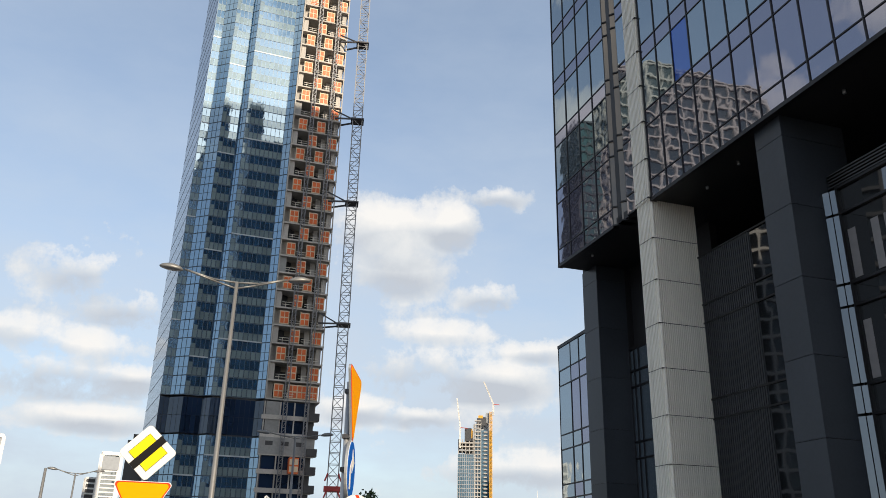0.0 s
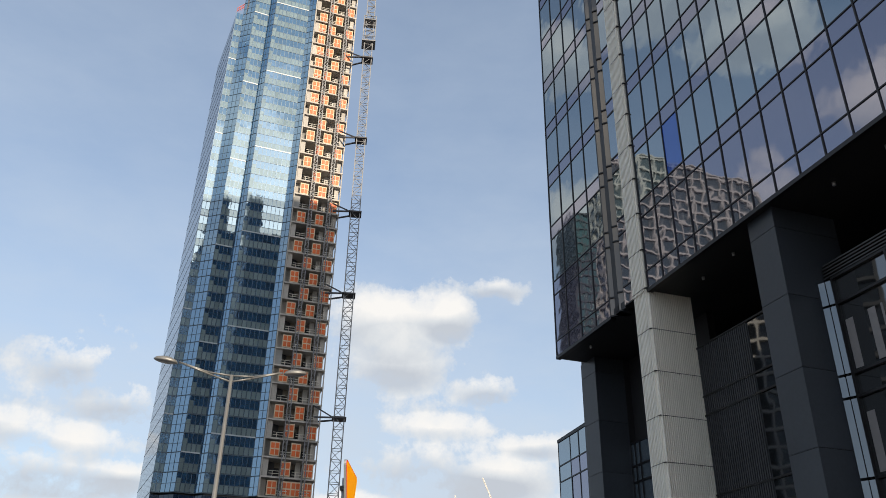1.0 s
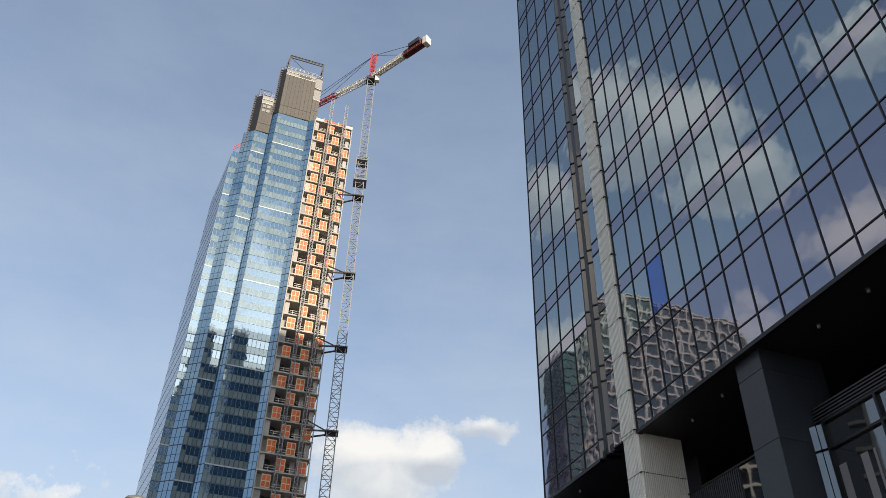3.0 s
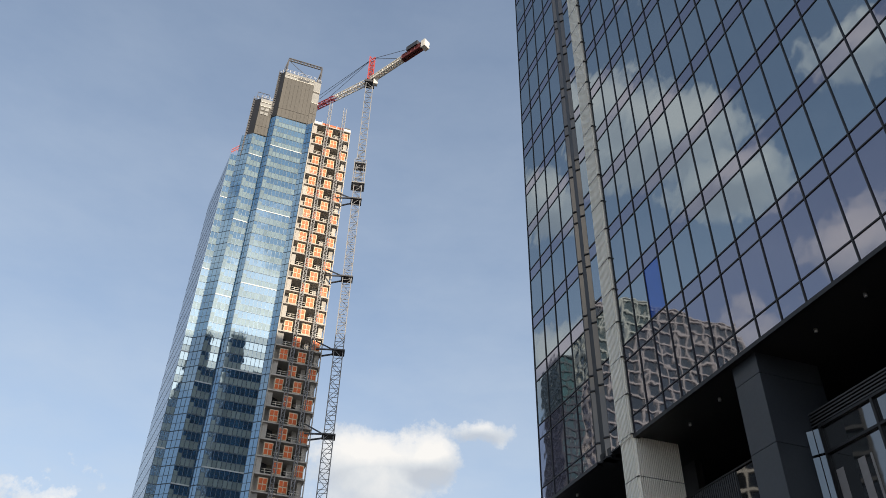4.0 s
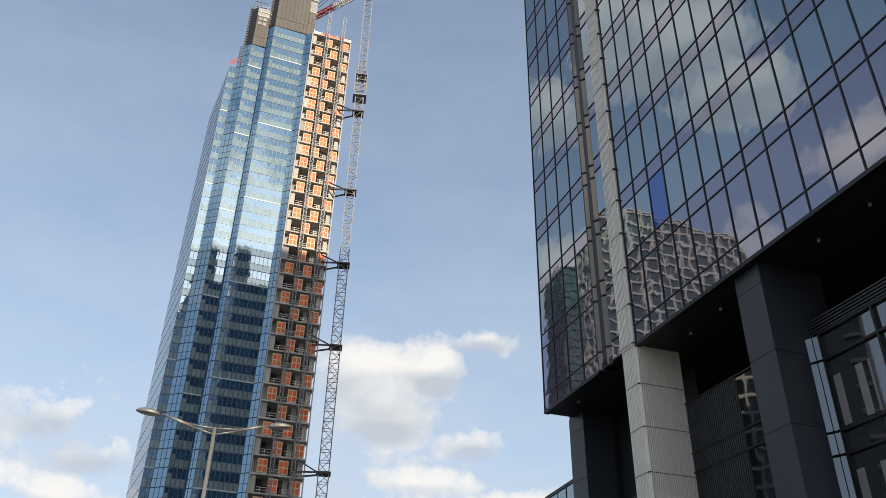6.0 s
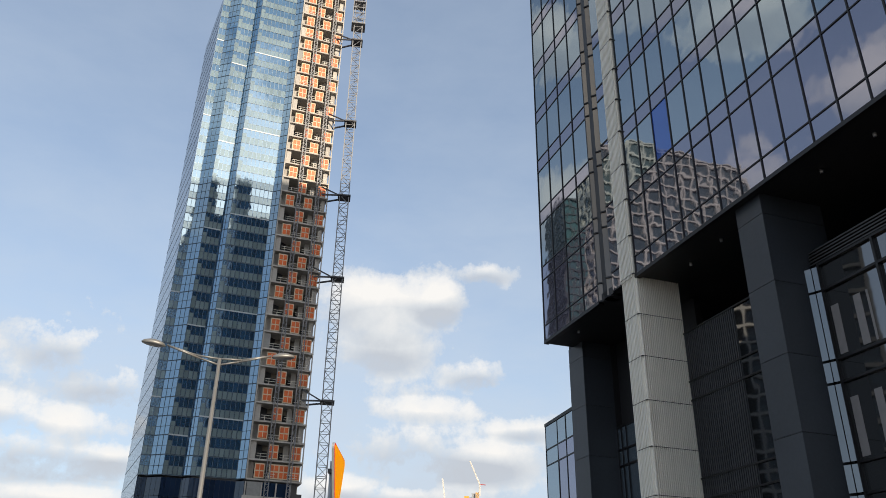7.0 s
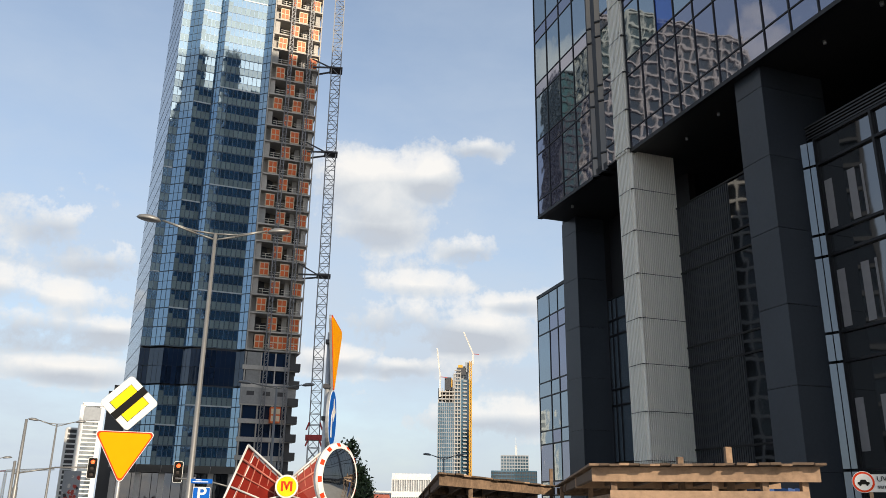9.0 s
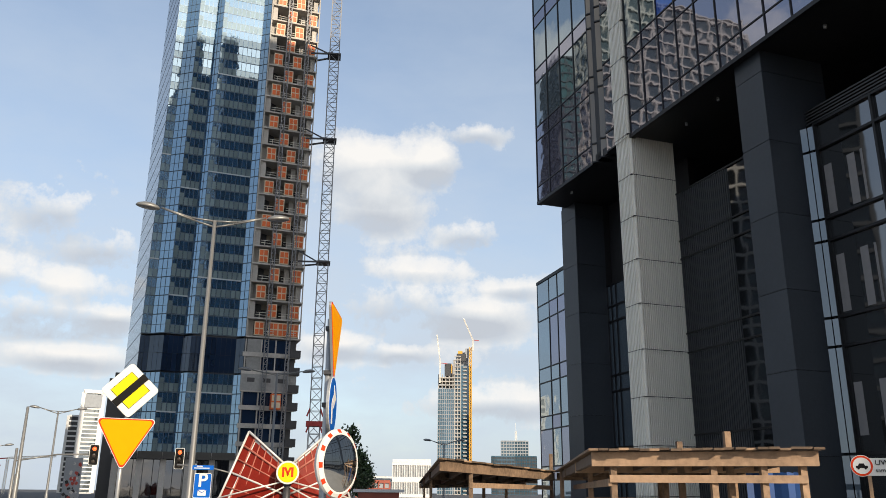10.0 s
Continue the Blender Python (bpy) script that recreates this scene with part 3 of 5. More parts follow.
def make_tower():
    # plan of the glass skin: from, to, bays, top, kind
    runs = [((-4.6, 26.0), (-1.9, 3.24), 12, 147.4, "side"), ((-1.9, 3.24), (-0.2, 3.37), 2, 147.4, "front"), ((-0.2, 3.37), (2.3, 1.41), 3, 155.0, "slant"),
            ((2.3, 1.41), (5.8, 1.667), 4, 156.0, "front"), ((5.8, 1.667), (7.2, 0.20), 2, 161.8, "slant"), ((7.2, 0.20), (15.5, 0.42), 9, 161.8, "front"),
            ((15.5, 0.42), (17.0, -0.9), 2, 161.8, "slant")]
    core = [(-3.2, 25), (-1.4, 4.6), (0.0, 4.6), (2.6, 2.6), (6.1, 2.6), (7.5, 0.6), (15.5, 0.6), (17.4, 1.0), (27.0, 8.0), (27.0, 30)]
    part("core", Geo().prism([(x, y, 0) for x, y in core], [(x, y, 145) for x, y in core]), DARK_CLAD, tower)
    upper = [(0.2, 14), (0.2, 4.2), (2.6, 2.6), (6.1, 2.6), (7.5, 0.6), (15.5, 0.6), (17.4, 1.0), (17.4, 14)]
    part("upper_core", Geo().prism([(x, y, 145) for x, y in upper], [(x, y, 155.5) for x, y in upper]), DARK_CLAD, tower)
    upper2 = [(7.5, 14), (7.5, 0.6), (15.5, 0.6), (17.4, 1.0), (17.4, 14)]
    part("top_core", Geo().prism([(x, y, 155.5) for x, y in upper2], [(x, y, 161.5) for x, y in upper2]), DARK_CLAD, tower)
    shared = {}
    rest, rest_sp, edges, bars, pale_side = Geo(), Geo(), Geo(), Geo(), Geo()
    low, sill = 0.10, 1.62      # foot and head of the parapet panels behind the glass line
    for p, q, count, top, kind in runs:
        p, q = Vector(p), Vector(q)
        long = (q - p).length
        way = (q - p) / long
        out = Vector((way.y, -way.x))
        turn = math.degrees(math.atan2(way.y, way.x))
        floors = int((top - FLOOR0) / FLOOR + 0.5)
        wide = long / count
        for k in range(-6, floors):
            z = FLOOR0 + k * FLOOR
            if k in (-2, -1) and kind != "side":
                continue
            if kind == "side":
                for i in range(count):
                    c0, c1 = p.lerp(q, i / count + 0.004), p.lerp(q, (i + 1) / count - 0.004)
                    pale_side.wall(c0, c1, z + 0.07, z + FLOOR - 0.07, 0.12)
                bars.wall(p + out * 0.03, q + out * 0.03, z - 0.07, z + 0.07, 0.12)
                continue
            for i in range(count):
                a, b = p + way * (wide * i + 0.04), p + way * (wide * (i + 1) - 0.04)
                if kind == "slant":
                    rest.wall(a, b, z + 0.08, z + FLOOR - 0.08, 0.12)
                    continue
                if count == 9 and k >= 0 and i < 8:
                    key = round(wide, 3)
                    if key not in shared:
                        shared[key] = Geo().box(0.04, wide - 0.04, 0.0, 0.12, 0.0, FLOOR - sill - 0.14).mesh("pane", SKY_GLASS)
                    mid = p + way * (wide * i)
                    part("pane", shared[key], None, tower, m=pose(mid.x, mid.y, z + sill + 0.06, 0, 0, turn + (random.random() - 0.5) * 0.3))
                else:
                    rest.wall(a, b, z + sill + 0.06, z + FLOOR - 0.08, 0.12)
                # parapet panels stand a little apart; the first bay of a front is panelled higher
                tall = sill + (0.95 if i == 0 and count != 2 else 0.0)
                rest_sp.wall(a + way * 0.05 + out * 0.012, b - way * 0.05 + out * 0.012, z + low, z + tall, 0.10)
                rest.wall(a - way * 0.01, b + way * 0.01, z + 0.06, z + sill + 0.04, 0.06)
            pale = kind == "front" and (k + count) % 6 == 0
            (edges if pale else bars).wall(p + out * 0.06, q + out * 0.06, z - 0.10, z + (0.16 if pale else 0.03), 0.16)
            bars.wall(p + out * 0.03, q + out * 0.03, z + sill - 0.02, z + sill + 0.06, 0.12)
        for i in range(0 if kind == "side" else count + 1):
            c = p + way * (wide * i)
            for z0, z1 in ((8, 22.8), (FLOOR0, FLOOR0 + floors * FLOOR)):
                bars.wall(c - way * 0.04 + out * 0.05, c + way * 0.04 + out * 0.05, z0, z1, 0.13)
    part("glazing", rest, SKY_GLASS, tower, kind="stuff")
    part("side_glazing", pale_side, SIDE_GLASS, tower, kind="stuff")
    part("parapet_glazing", rest_sp, SKY_SPANDREL, tower, kind="stuff")
    part("slab_edges", edges, SLAB_EDGE, tower, kind="stuff")
    part("mullions", bars, MULLION, tower, kind="stuff")
    # dark blank storeys above the podium
    for (p, q, count, top, kind) in runs[1:]:
        for i in range(count):
            p2, q2 = Vector(p).lerp(Vector(q), i / count), Vector(p).lerp(Vector(q), (i + 1) / count)
            d = (q2 - p2).normalized() * 0.03
            for j in range(2):
                part("blank_panel", Geo().wall(p2 + d, q2 - d, 23.0 + j * 3.35, 23.0 + (j + 1) * 3.35 - 0.06, 0.15), NAVY, tower)
    # entrance storey
    part("canopy", Geo().box(-4.5, 16.8, -2.2, 4, 7.6, 8.1), CONCRETE, tower, "pale concrete canopy slab")
    for x in (-3.6, 0.4, 4.4, 8.6, 12.8, 16.4):
        part("pier", Geo().box(x - 0.5, x + 0.5, -1.4, -0.5, 0, 7.6), CONCRETE, tower)
    for i in range(12):
        x = -4.0 + i * 1.7
        part("shopfront_pane", Geo().box(x + 0.05, x + 1.65, -0.1, 0.05, 0.2, 7.4), LOBBY_GLASS, tower)
    for i in range(5):
        part("fascia", Geo().box(-4.2 + i * 4.2, -0.1 + i * 4.2, -2.3, -2.22, 6.9, 8.2), GREY_PANEL, tower)
    # crown: panelled plant storeys with a slanted dark flank, blockwork edges and railings
    def block(plan, face, z0, z1, n, foot=3.2, brow=2.4):
        base = part("plant_block", Geo().prism([(x, y, z0) for x, y in plan], [(x, y, z1) for x, y in plan]), GREY_PANEL, tower, "taupe panelled plant storey")
        p, q = Vector(face[0]), Vector(face[1])
        way = (q - p).normalized()
        out = Vector((way.y, -way.x))
        w = (q - p).length / n
        for i in range(n):
            a, b = p + way * (w * i + 0.05) + out * 0.10, p + way * (w * (i + 1) - 0.05) + out * 0.10
            part("panel", Geo().wall(a, b, z0 + foot + 0.05, z1 - brow - 0.1, 0.14), TAUPE_DARK, base)
            part("foot_panel", Geo().wall(a, b, z0 + 0.1, z0 + foot - 0.05, 0.12), TAUPE_DARK, base)
        for z in (z1 - brow, z1 - brow * 0.48):
            part("parapet_panel", Geo().wall(p + out * 0.05, q + out * 0.05, z + 0.06, z + brow * 0.45, 0.10), BLOCKWORK, base)
            clips = Geo()
            for i in range(n * 2):
                c = p + way * (w * (i + 0.5) / 2)
                clips.wall(c + out * 0.18, c + way * 0.28 + out * 0.18, z - 0.08, z + 0.12, 0.14)
            part("bracket", clips, CRANE_WHITE, base, kind="stuff")
        rail = Geo()
        ring = [plan[-1], *plan[:-1]]
        for a, b in zip(ring, ring[1:]):
            a, b = Vector(a), Vector(b)
            m = max(2, round((b - a).length / 1.2))
            for i in range(m + 1):
                c = a.lerp(b, i / m)
                rail.bar((c.x, c.y, z1), (c.x, c.y, z1 + 1.1), 0.07)
            for dz in (0.55, 1.1):
                rail.bar((a.x, a.y, z1 + dz), (b.x, b.y, z1 + dz), 0.06)
        part("railing", rail, STEEL, base)
        return base

    main = block([(7.2, 0.3), (15.6, 0.3), (15.6, 13), (5.95, 13), (5.95, 1.5)], ((7.2, 0.3), (15.6, 0.3)), 162.1, 180.2, 8)
    block([(15.65, 0.5), (17.6, 0.7), (17.6, 12), (15.65, 12)], ((15.65, 0.5), (17.6, 0.7)), 162.1, 180.0, 2, 4.6, 9.0)
    part("opening", Geo().box(11.0, 14.2, 0.2, 0.5, 178.2, 179.4), DARK_CLAD, main)
    lower = block([(2.4, 1.5), (5.85, 1.5), (5.85, 14), (0.7, 14), (0.7, 2.9)], ((2.4, 1.5), (5.85, 1.5)), 154.8, 168.4, 4, 3.0, 3.0)
    for x in (3.3, 4.5):
        for z in (162.2, 163.8):
            part("vent", Geo().box(x - 0.45, x + 0.45, 1.30, 1.5, z, z + 1.0), BLOCKWORK, lower)
    # near-black sheets put the shade on the slanted faces
    part("dark_flank", Geo().wall((0.66, 2.86), (2.36, 1.46), 149, 168.2, -0.05), SOFFIT, lower, "near-black sheet for the shade of the slanted flank")
    part("dark_flank", Geo().wall((5.91, 1.46), (7.16, 0.27), 162.2, 180.0, -0.05), SOFFIT, main, "near-black sheet for the shade of the slanted flank")
    # scaffold brackets up the dark flanks
    steps = Geo()
    for i in range(22):
        k = i / 21
        steps.box(0.35, 0.9, 2.6, 3.1, 149 + 19.4 * k, 149.5 + 19.4 * k).box(5.5, 6.1, 1.2, 1.8, 163 + 17 * k, 163.4 + 17 * k)
    for x, y, z0, z1 in ((0.45, 2.7, 147, 169.6), (5.6, 1.3, 162, 181.4)):
        steps.bar((x, y, z0), (x, y, z1), 0.14)
    part("flank_scaffold", steps, DARK_STEEL, tower, kind="stuff")
    gantry = Geo()
    for x in (7.4, 17.2):
        gantry.bar((x, 1.0, 180.2), (x, 1.0, 186.6), 0.32).bar((x - 0.9, 1.0, 180.2), (x, 1.0, 186.4), 0.22).bar((x, 1.0, 186.6), (x, 12, 186.6), 0.32)
    gantry.bar((7.4, 1.0, 187.0), (17.2, 1.0, 187.0), 0.24).bar((7.4, 1.0, 186.0), (17.2, 1.0, 186.0), 0.24)
    for i in range(10):
        x = 7.4 + i * 0.98
        gantry.bar((x, 1, 186.0), (x + 0.98, 1, 187.0), 0.13).bar((x, 1, 187.0), (x + 0.98, 1, 186.0), 0.13)
    gantry.bar((7.6, 1, 186), (14.5, 1, 180.3), 0.12)
    part("roof_gantry", gantry, DARK_STEEL, tower, "dark steel lattice roof frame")
    rail = Geo()
    for dz in (0.0, 0.9):
        rail.bar((-1.9, 3.4, 148.0 + dz), (0.4, 3.6, 151.0 + dz), 0.16)
    for i in range(6):
        k = i / 5
        rail.bar((-1.9 + 2.3 * k, 3.4 + 0.2 * k, 147.2 + 3.0 * k), (-1.9 + 2.3 * k, 3.4 + 0.2 * k, 148.9 + 3.0 * k), 0.1)
    part("roof_edge", rail, CRANE_RED, tower, "sloping red roof railing")
    frame_bars = Geo()
    for x in (1.2, 2.6, 4.4):
        frame_bars.bar((x, 3.0, 168.4), (x, 3.0, 172.0), 0.13)
    for z in (170.2, 172.0):
        frame_bars.bar((1.2, 3.0, z), (4.4, 3.0, z), 0.12)
    part("stair_frame", frame_bars, DARK_STEEL, tower)


make_tower()


def make_flank():
    """The unfinished concrete flank: slabs, walls, shutters and hoist masts."""
    flank = thing("concrete_frame", TOWER, "unfinished raw concrete tower flank with orange window shutters", "building")
    x0, x1, y0 = 17.15, 27.6, -1.0
    deep = 8.0
    part("annex", Geo().box(-6.4, -2.7, 6, 26, 0, 21.6).box(-5.6, -3.0, 8, 24, 21.6, 23.0), DARK_CLAD, tower, "dark podium annex")
    for k in range(0, FLOORS + 1):
        z = FLOOR0 + k * FLOOR
        part("slab", Geo().box(x0, x1, y0, deep, z - 0.16, z + 0.16), CONCRETE, flank)
    # the rooms' shade is in this wall's darker tone
    part("back_wall", Geo().box(x0 + 0.1, x1 - 0.1, 2.9, 3.2, FLOOR0 - 4, FLOOR0 + FLOORS * FLOOR), CONCRETE_SHADED, flank)
    part("corner_wall", Geo().box(x0 - 0.12, x0 + 0.15, y0 + 0.05, 5, FLOOR0, FLOOR0 + FLOORS * FLOOR), CONCRETE, flank)
    frame_mesh = Geo().box(-0.95, 0.95, 0, 0.10, 0, 2.75).mesh("shutter_frame", ORANGE_FRAME)
    leaf_mesh = Geo().box(-0.34, 0.34, -0.06, 0.0, 0.0, 1.02).mesh("shutter_leaf", ORANGE)
    block = Geo().box(-0.75, 0.75, 0, 0.25, 0, FLOOR - 0.34).mesh("block_panel", BLOCKWORK)
    rail = Geo().bar((-1.0, 0, 0.55), (1.0, 0, 0.55), 0.08).bar((-1.0, 0, 1.05), (1.0, 0, 1.05), 0.08).bar((-0.3, 0, 0), (-0.3, 0, 1.05), 0.07).mesh("guard_rail", CRANE_WHITE)
    inner_post = Geo().box(-0.5, 0.5, 0, 0.3, 0, FLOOR - 0.34).mesh("inner_wall", CONCRETE)
    # no real hole: a thin near-black sheet paints the dark inside a doorway
    door_shade = Geo().box(-0.55, 0.55, -0.03, 0.05, 0, 2.3).mesh("doorway", SOFFIT)
    for k in range(FLOORS):
        z = FLOOR0 + k * FLOOR + 0.16
        odd = k % 2
        places = [21.7, 26.1] if odd else [19.3, 23.35]
        if k == 0:
            places = [19.5, 22.2, 24.0, 26.2]
        elif odd and 25 <= k <= 31:
            places.append(19.3)
        for x in places:
            f = part("shutter", frame_mesh, None, flank, "orange shutters in a pale frame", m=pose(x, y0 + 0.35, z + 0.2))
            for dx in (-0.42, 0.42):
                for dz in (0.20, 1.48):
                    part("leaf", leaf_mesh, None, f, m=pose(dx, 0, dz))
        # loggia walls, doorways painted as flat dark sheets, rails and edge posts
        part("wall_panel", block if k % 5 == 2 else inner_post, None, flank, m=pose(17.9 if odd else 18.0, y0 + (0.5 if odd else 1.6), z))
        part("inner_wall", inner_post, None, flank, m=pose(26.7 if not odd else 24.3, y0 + (0.9 if not odd else 2.1), z))
        part("doorway", door_shade, None, flank, m=pose(20.4 if odd else 21.6, 2.88, z))
        part("doorway", door_shade, None, flank, m=pose(23.6 if odd else 25.2, 2.88, z))
        for x in ((19.6, 24.0) if odd else (21.4, 25.6)):
            part("guard_rail", rail, None, flank, m=pose(x, y0 + 0.25, z))
        part("prop", Geo().bar((x1 - 0.15, y0 + 0.15, z), (x1 - 0.15, y0 + 0.15, z + FLOOR - 0.3), 0.22), CONCRETE, flank)
    roof_z = FLOOR0 + FLOORS * FLOOR + 0.16
    for i in range(5):
        part("roof_net", Geo().box(x0 + 0.3 + i * 2.05, x0 + 2.2 + i * 2.05, y0 + 0.2, y0 + 0.25, roof_z, roof_z + 0.9), ORANGE if i in (1, 2, 3) else STEEL, flank)
        part("roof_post", Geo().bar((x0 + 0.3 + i * 2.05, y0 + 0.15, roof_z), (x0 + 0.3 + i * 2.05, y0 + 0.15, roof_z + 1.3), 0.1), STEEL, flank)
    part("roof_stack", Geo().box(x1 - 1.6, x1 - 0.2, y0 + 0.6, y0 + 2.0, roof_z, roof_z + 1.8), DARK_STEEL, flank)
    # lower storeys with dark openings
    part("podium_body", Geo().box(x0 - 0.4, x1 - 0.8, y0 + 0.7, 8, 0, FLOOR0 - 0.2), DARK_CLAD, flank)
    for k in range(9):
        z = FLOOR0 - 3.35 * (k + 1)
        part("spandrel", Geo().box(x0 - 0.4, x1 - 0.4, y0 - 0.1, y0 + 0.6, z - 0.5, z + 0.35), CONCRETE, flank)
        for i, x in enumerate((18.8, 21.6, 24.2)):
            if k < 2 and i == 0:
                part("block_panel", Geo().box(x - 1.3, x + 1.3, y0 + 0.1, y0 + 0.4, z + 0.3, z + 2.9), BLOCKWORK, flank)
            else:
                part("opening", Geo().box(x - 1.25, x + 1.2, y0 + 0.3, y0 + 0.5, z + 0.3, z + 2.9), NAVY, flank)
        for x in (17.2, 20.2, 22.9, 25.5):
            part("pier", Geo().box(x - 0.12, x + 0.12, y0, y0 + 0.5, z + 0.3, z + 2.9), CONCRETE, flank)
        part("balcony", Geo().box(x1 - 1.9, x1 + 0.1, y0 - 0.5, y0 + 1.2, z - 0.35, z + 1.1), DARK_CLAD, flank)
    wall = part("blank_storey", Geo().box(x0 - 0.42, x1 - 0.4, y0 - 0.14, y0 + 0.5, 19.8, 22.9), BLOCKWORK, flank)
    for x in (18.6, 21.6, 24.4):
        part("vent", Geo().box(x - 0.7, x + 0.7, y0 - 0.18, y0 - 0.1, 21.4, 22.2), DARK_STEEL, wall)
    # two hoist masts
    for x, top in ((21.0, 170.8), (25.1, 169.8)):
        mast = Geo()
        for dx in (-0.35, 0.35):
            for dy in (-1.0, -0.35):
                mast.bar((x + dx, y0 + dy, 0), (x + dx, y0 + dy, top), 0.10)
        z = 0.5
        while z < top - 1.2:
            mast.bar((x - 0.35, y0 - 1.0, z), (x + 0.35, y0 - 1.0, z), 0.08).bar((x - 0.35, y0 - 1.0, z), (x + 0.35, y0 - 1.0, z + 1.1), 0.07)
            mast.bar((x + 0.35, y0 - 1.0, z), (x + 0.35, y0 - 0.35, z + 1.1), 0.07)
            z += 1.1
        single("hoist_mast", mast, CRANE_GREY, "grey lattice hoist mast on the concrete flank", "hoist mast", TOWER, group="hoist masts")
    cab = thing("hoist_cabin", TOWER @ pose(23.2, y0 - 1.6, 16.2), "red site hoist cabin on its mast", "hoist cabin")
    part("cage", Geo().box(-0.9, 0.9, -1.2, 0.6, 0, 2.9), ORANGE, cab)
    for x in (-0.45, 0.45):
        for z in (0.3, 1.6):
            part("panel", Geo().box(x - 0.35, x + 0.35, -1.26, -1.2, z, z + 1.0), ORANGE_FRAME, cab)


make_flank()


def make_crane():
    crane = thing("tower_crane", at(-8.75, 158.0, 0, 0), "grey lattice tower crane with a red and white jib", "crane")
    top = 181.0
    part("mast", lattice(Geo(), (0, 0, 12), (0, 0, top), 2.0, 2.1, 0.10, 0.20, zigzag=True), CRANE_GREY, crane)
    part("mast_foot", lattice(Geo(), (0, 0, 0), (0, 0, 12), 2.1, 2.4), STEEL, crane)
    ring = Geo()
    for dx in (-1, 1):
        for z0 in (12.2, 15.2):
            ring.bar((dx * 1.5, -1.2, z0), (dx * 1.0, -1.2, z0 + 1.4), 0.3)
    ring.box(-1.6, 1.6, -1.4, 1.4, 13.4, 14.3)
    part("red_clamp", ring, CRANE_RED, crane, "red clamp round the mast foot")
    collar = Geo().box(-1.7, 1.7, -1.7, 1.7, 141.5, 141.8).box(-1.6, 1.6, -1.6, 1.6, 148.6, 148.8)
    for dx in (-1.5, 1.5):
        for dy in (-1.5, 1.5):
            collar.bar((dx, dy, 141.5), (dx, dy, 149.8), 0.2)
    for z in (143.2, 145, 146.8, 149.8):
        collar.bar((-1.5, -1.5, z), (1.5, -1.5, z), 0.16).bar((1.5, -1.5, z), (1.5, 1.5, z), 0.16)
    part("climbing_collar", collar, CRANE_GREY, crane)
    for z in (136.5, 112.2, 92.2, 72.2, 45.5):
        tie = Geo().box(-1.4, 1.4, -1.4, 1.4, z - 0.16, z + 0.16)
        tie.bar((-1.2, -1.0, z), (-5.0, -0.6, z), 0.3).bar((-1.2, 1.0, z), (-5.0, 3.0, z), 0.3).bar((-1.2, -1.0, z), (-5.2, 0.5, z + 2.6), 0.26)
        part("wall_tie", tie, DARK_STEEL, crane)
    part("slewing_ring", Geo().box(-1.4, 1.4, -1.4, 1.4, top, top + 0.9), DARK_STEEL, crane)
    # jib heading left and away, counter-jib to the right and nearer
    d = Vector((0.663, -0.75, 0)).normalized()
    base = Vector((0, 0, top + 1.8))
    tip = Vector((0, 0, 192.6))
    part("cat_head", lattice(Geo(), base, tip, 1.5, 2.0, 0.18, 0.3), CRANE_RED, crane, "red lattice cat head")
    grey, red = Geo(), Geo()
    end = base + d * 21
    lattice(grey, base, base + d * 13, 1.2, 1.8, 0.16, 0.28)
    grey.box(-0.1, 0.1, -0.1, 0.1, top, top + 0.2)
    part("counter_jib", grey, CRANE_WHITE, crane)
    lattice(red, base + d * 13, end, 1.3, 1.6, 0.35, 0.42)
    part("counter_jib_end", red, DARK_RED, crane, "dark red counter-jib deck")
    turn = math.degrees(math.atan2(d.y, d.x))
    part("counterweight", Geo().box(-0.7, 0.7, -1.0, 1.0, -1.6, 1.1, Matrix.Translation(end) @ pose(0, 0, 0, 0, 0, turn)), CRANE_WHITE, crane, "pale concrete counterweight")
    part("winch_house", Geo().box(-2.0, 2.0, -1.2, 1.2, 0.8, 2.4, Matrix.Translation(base + d * 17) @ pose(0, 0, 0, 0, 0, turn)), DARK_STEEL, crane)
    jib, jibred = Geo(), Geo()
    rise = Vector((0, 0, 0.19))
    lattice(jib, base, base + (rise - d) * 15, 1.2, 1.8, 0.12, 0.2, zigzag=True)
    lattice(jibred, base + (rise - d) * 15, base + (rise - d) * 46, 1.2, 1.8, 0.12, 0.2, zigzag=True)
    part("jib", jib, CRANE_WHITE, crane)
    part("jib_end", jibred, CRANE_RED, crane, "red lattice jib end")
    part("cab", Geo().box(1.0, 2.2, -2.0, -0.8, top - 1.2, top + 0.6), CRANE_WHITE, crane)
    ropes = Geo()
    for k in (20, 32, 44):
        ropes.bar(tip, base + (rise - d) * k + Vector((0, 0, 0.7)), 0.09)
    for k in (12, 19):
        ropes.bar(tip, base + d * k + Vector((0, 0, 0.9)), 0.10)
    part("pendant_rope", ropes, DARK_STEEL, crane)


make_crane()

# ---------------------------------------------------------------- neighbours mirrored in the glass
GRID_PALE = surface("cream_facade", (0.40, 0.40, 0.39), 0.75, grain=3, vary=0.12, stain=0.2)
GRID_GLASS = reflecting_glass("neighbour_glass", (0.03, 0.05, 0.06), 1.9, (1, 1, 1))
TEAL = reflecting_glass("teal_glass", (0.03, 0.07, 0.075), 1.9, (0.8, 1.0, 1.0))


TURN = pose(9.15, 36.4, 0, 0, 0, 2.54) @ pose(-9.15, -36.4, 0)   # keeps the neighbours' mirror images in place on the turned facade


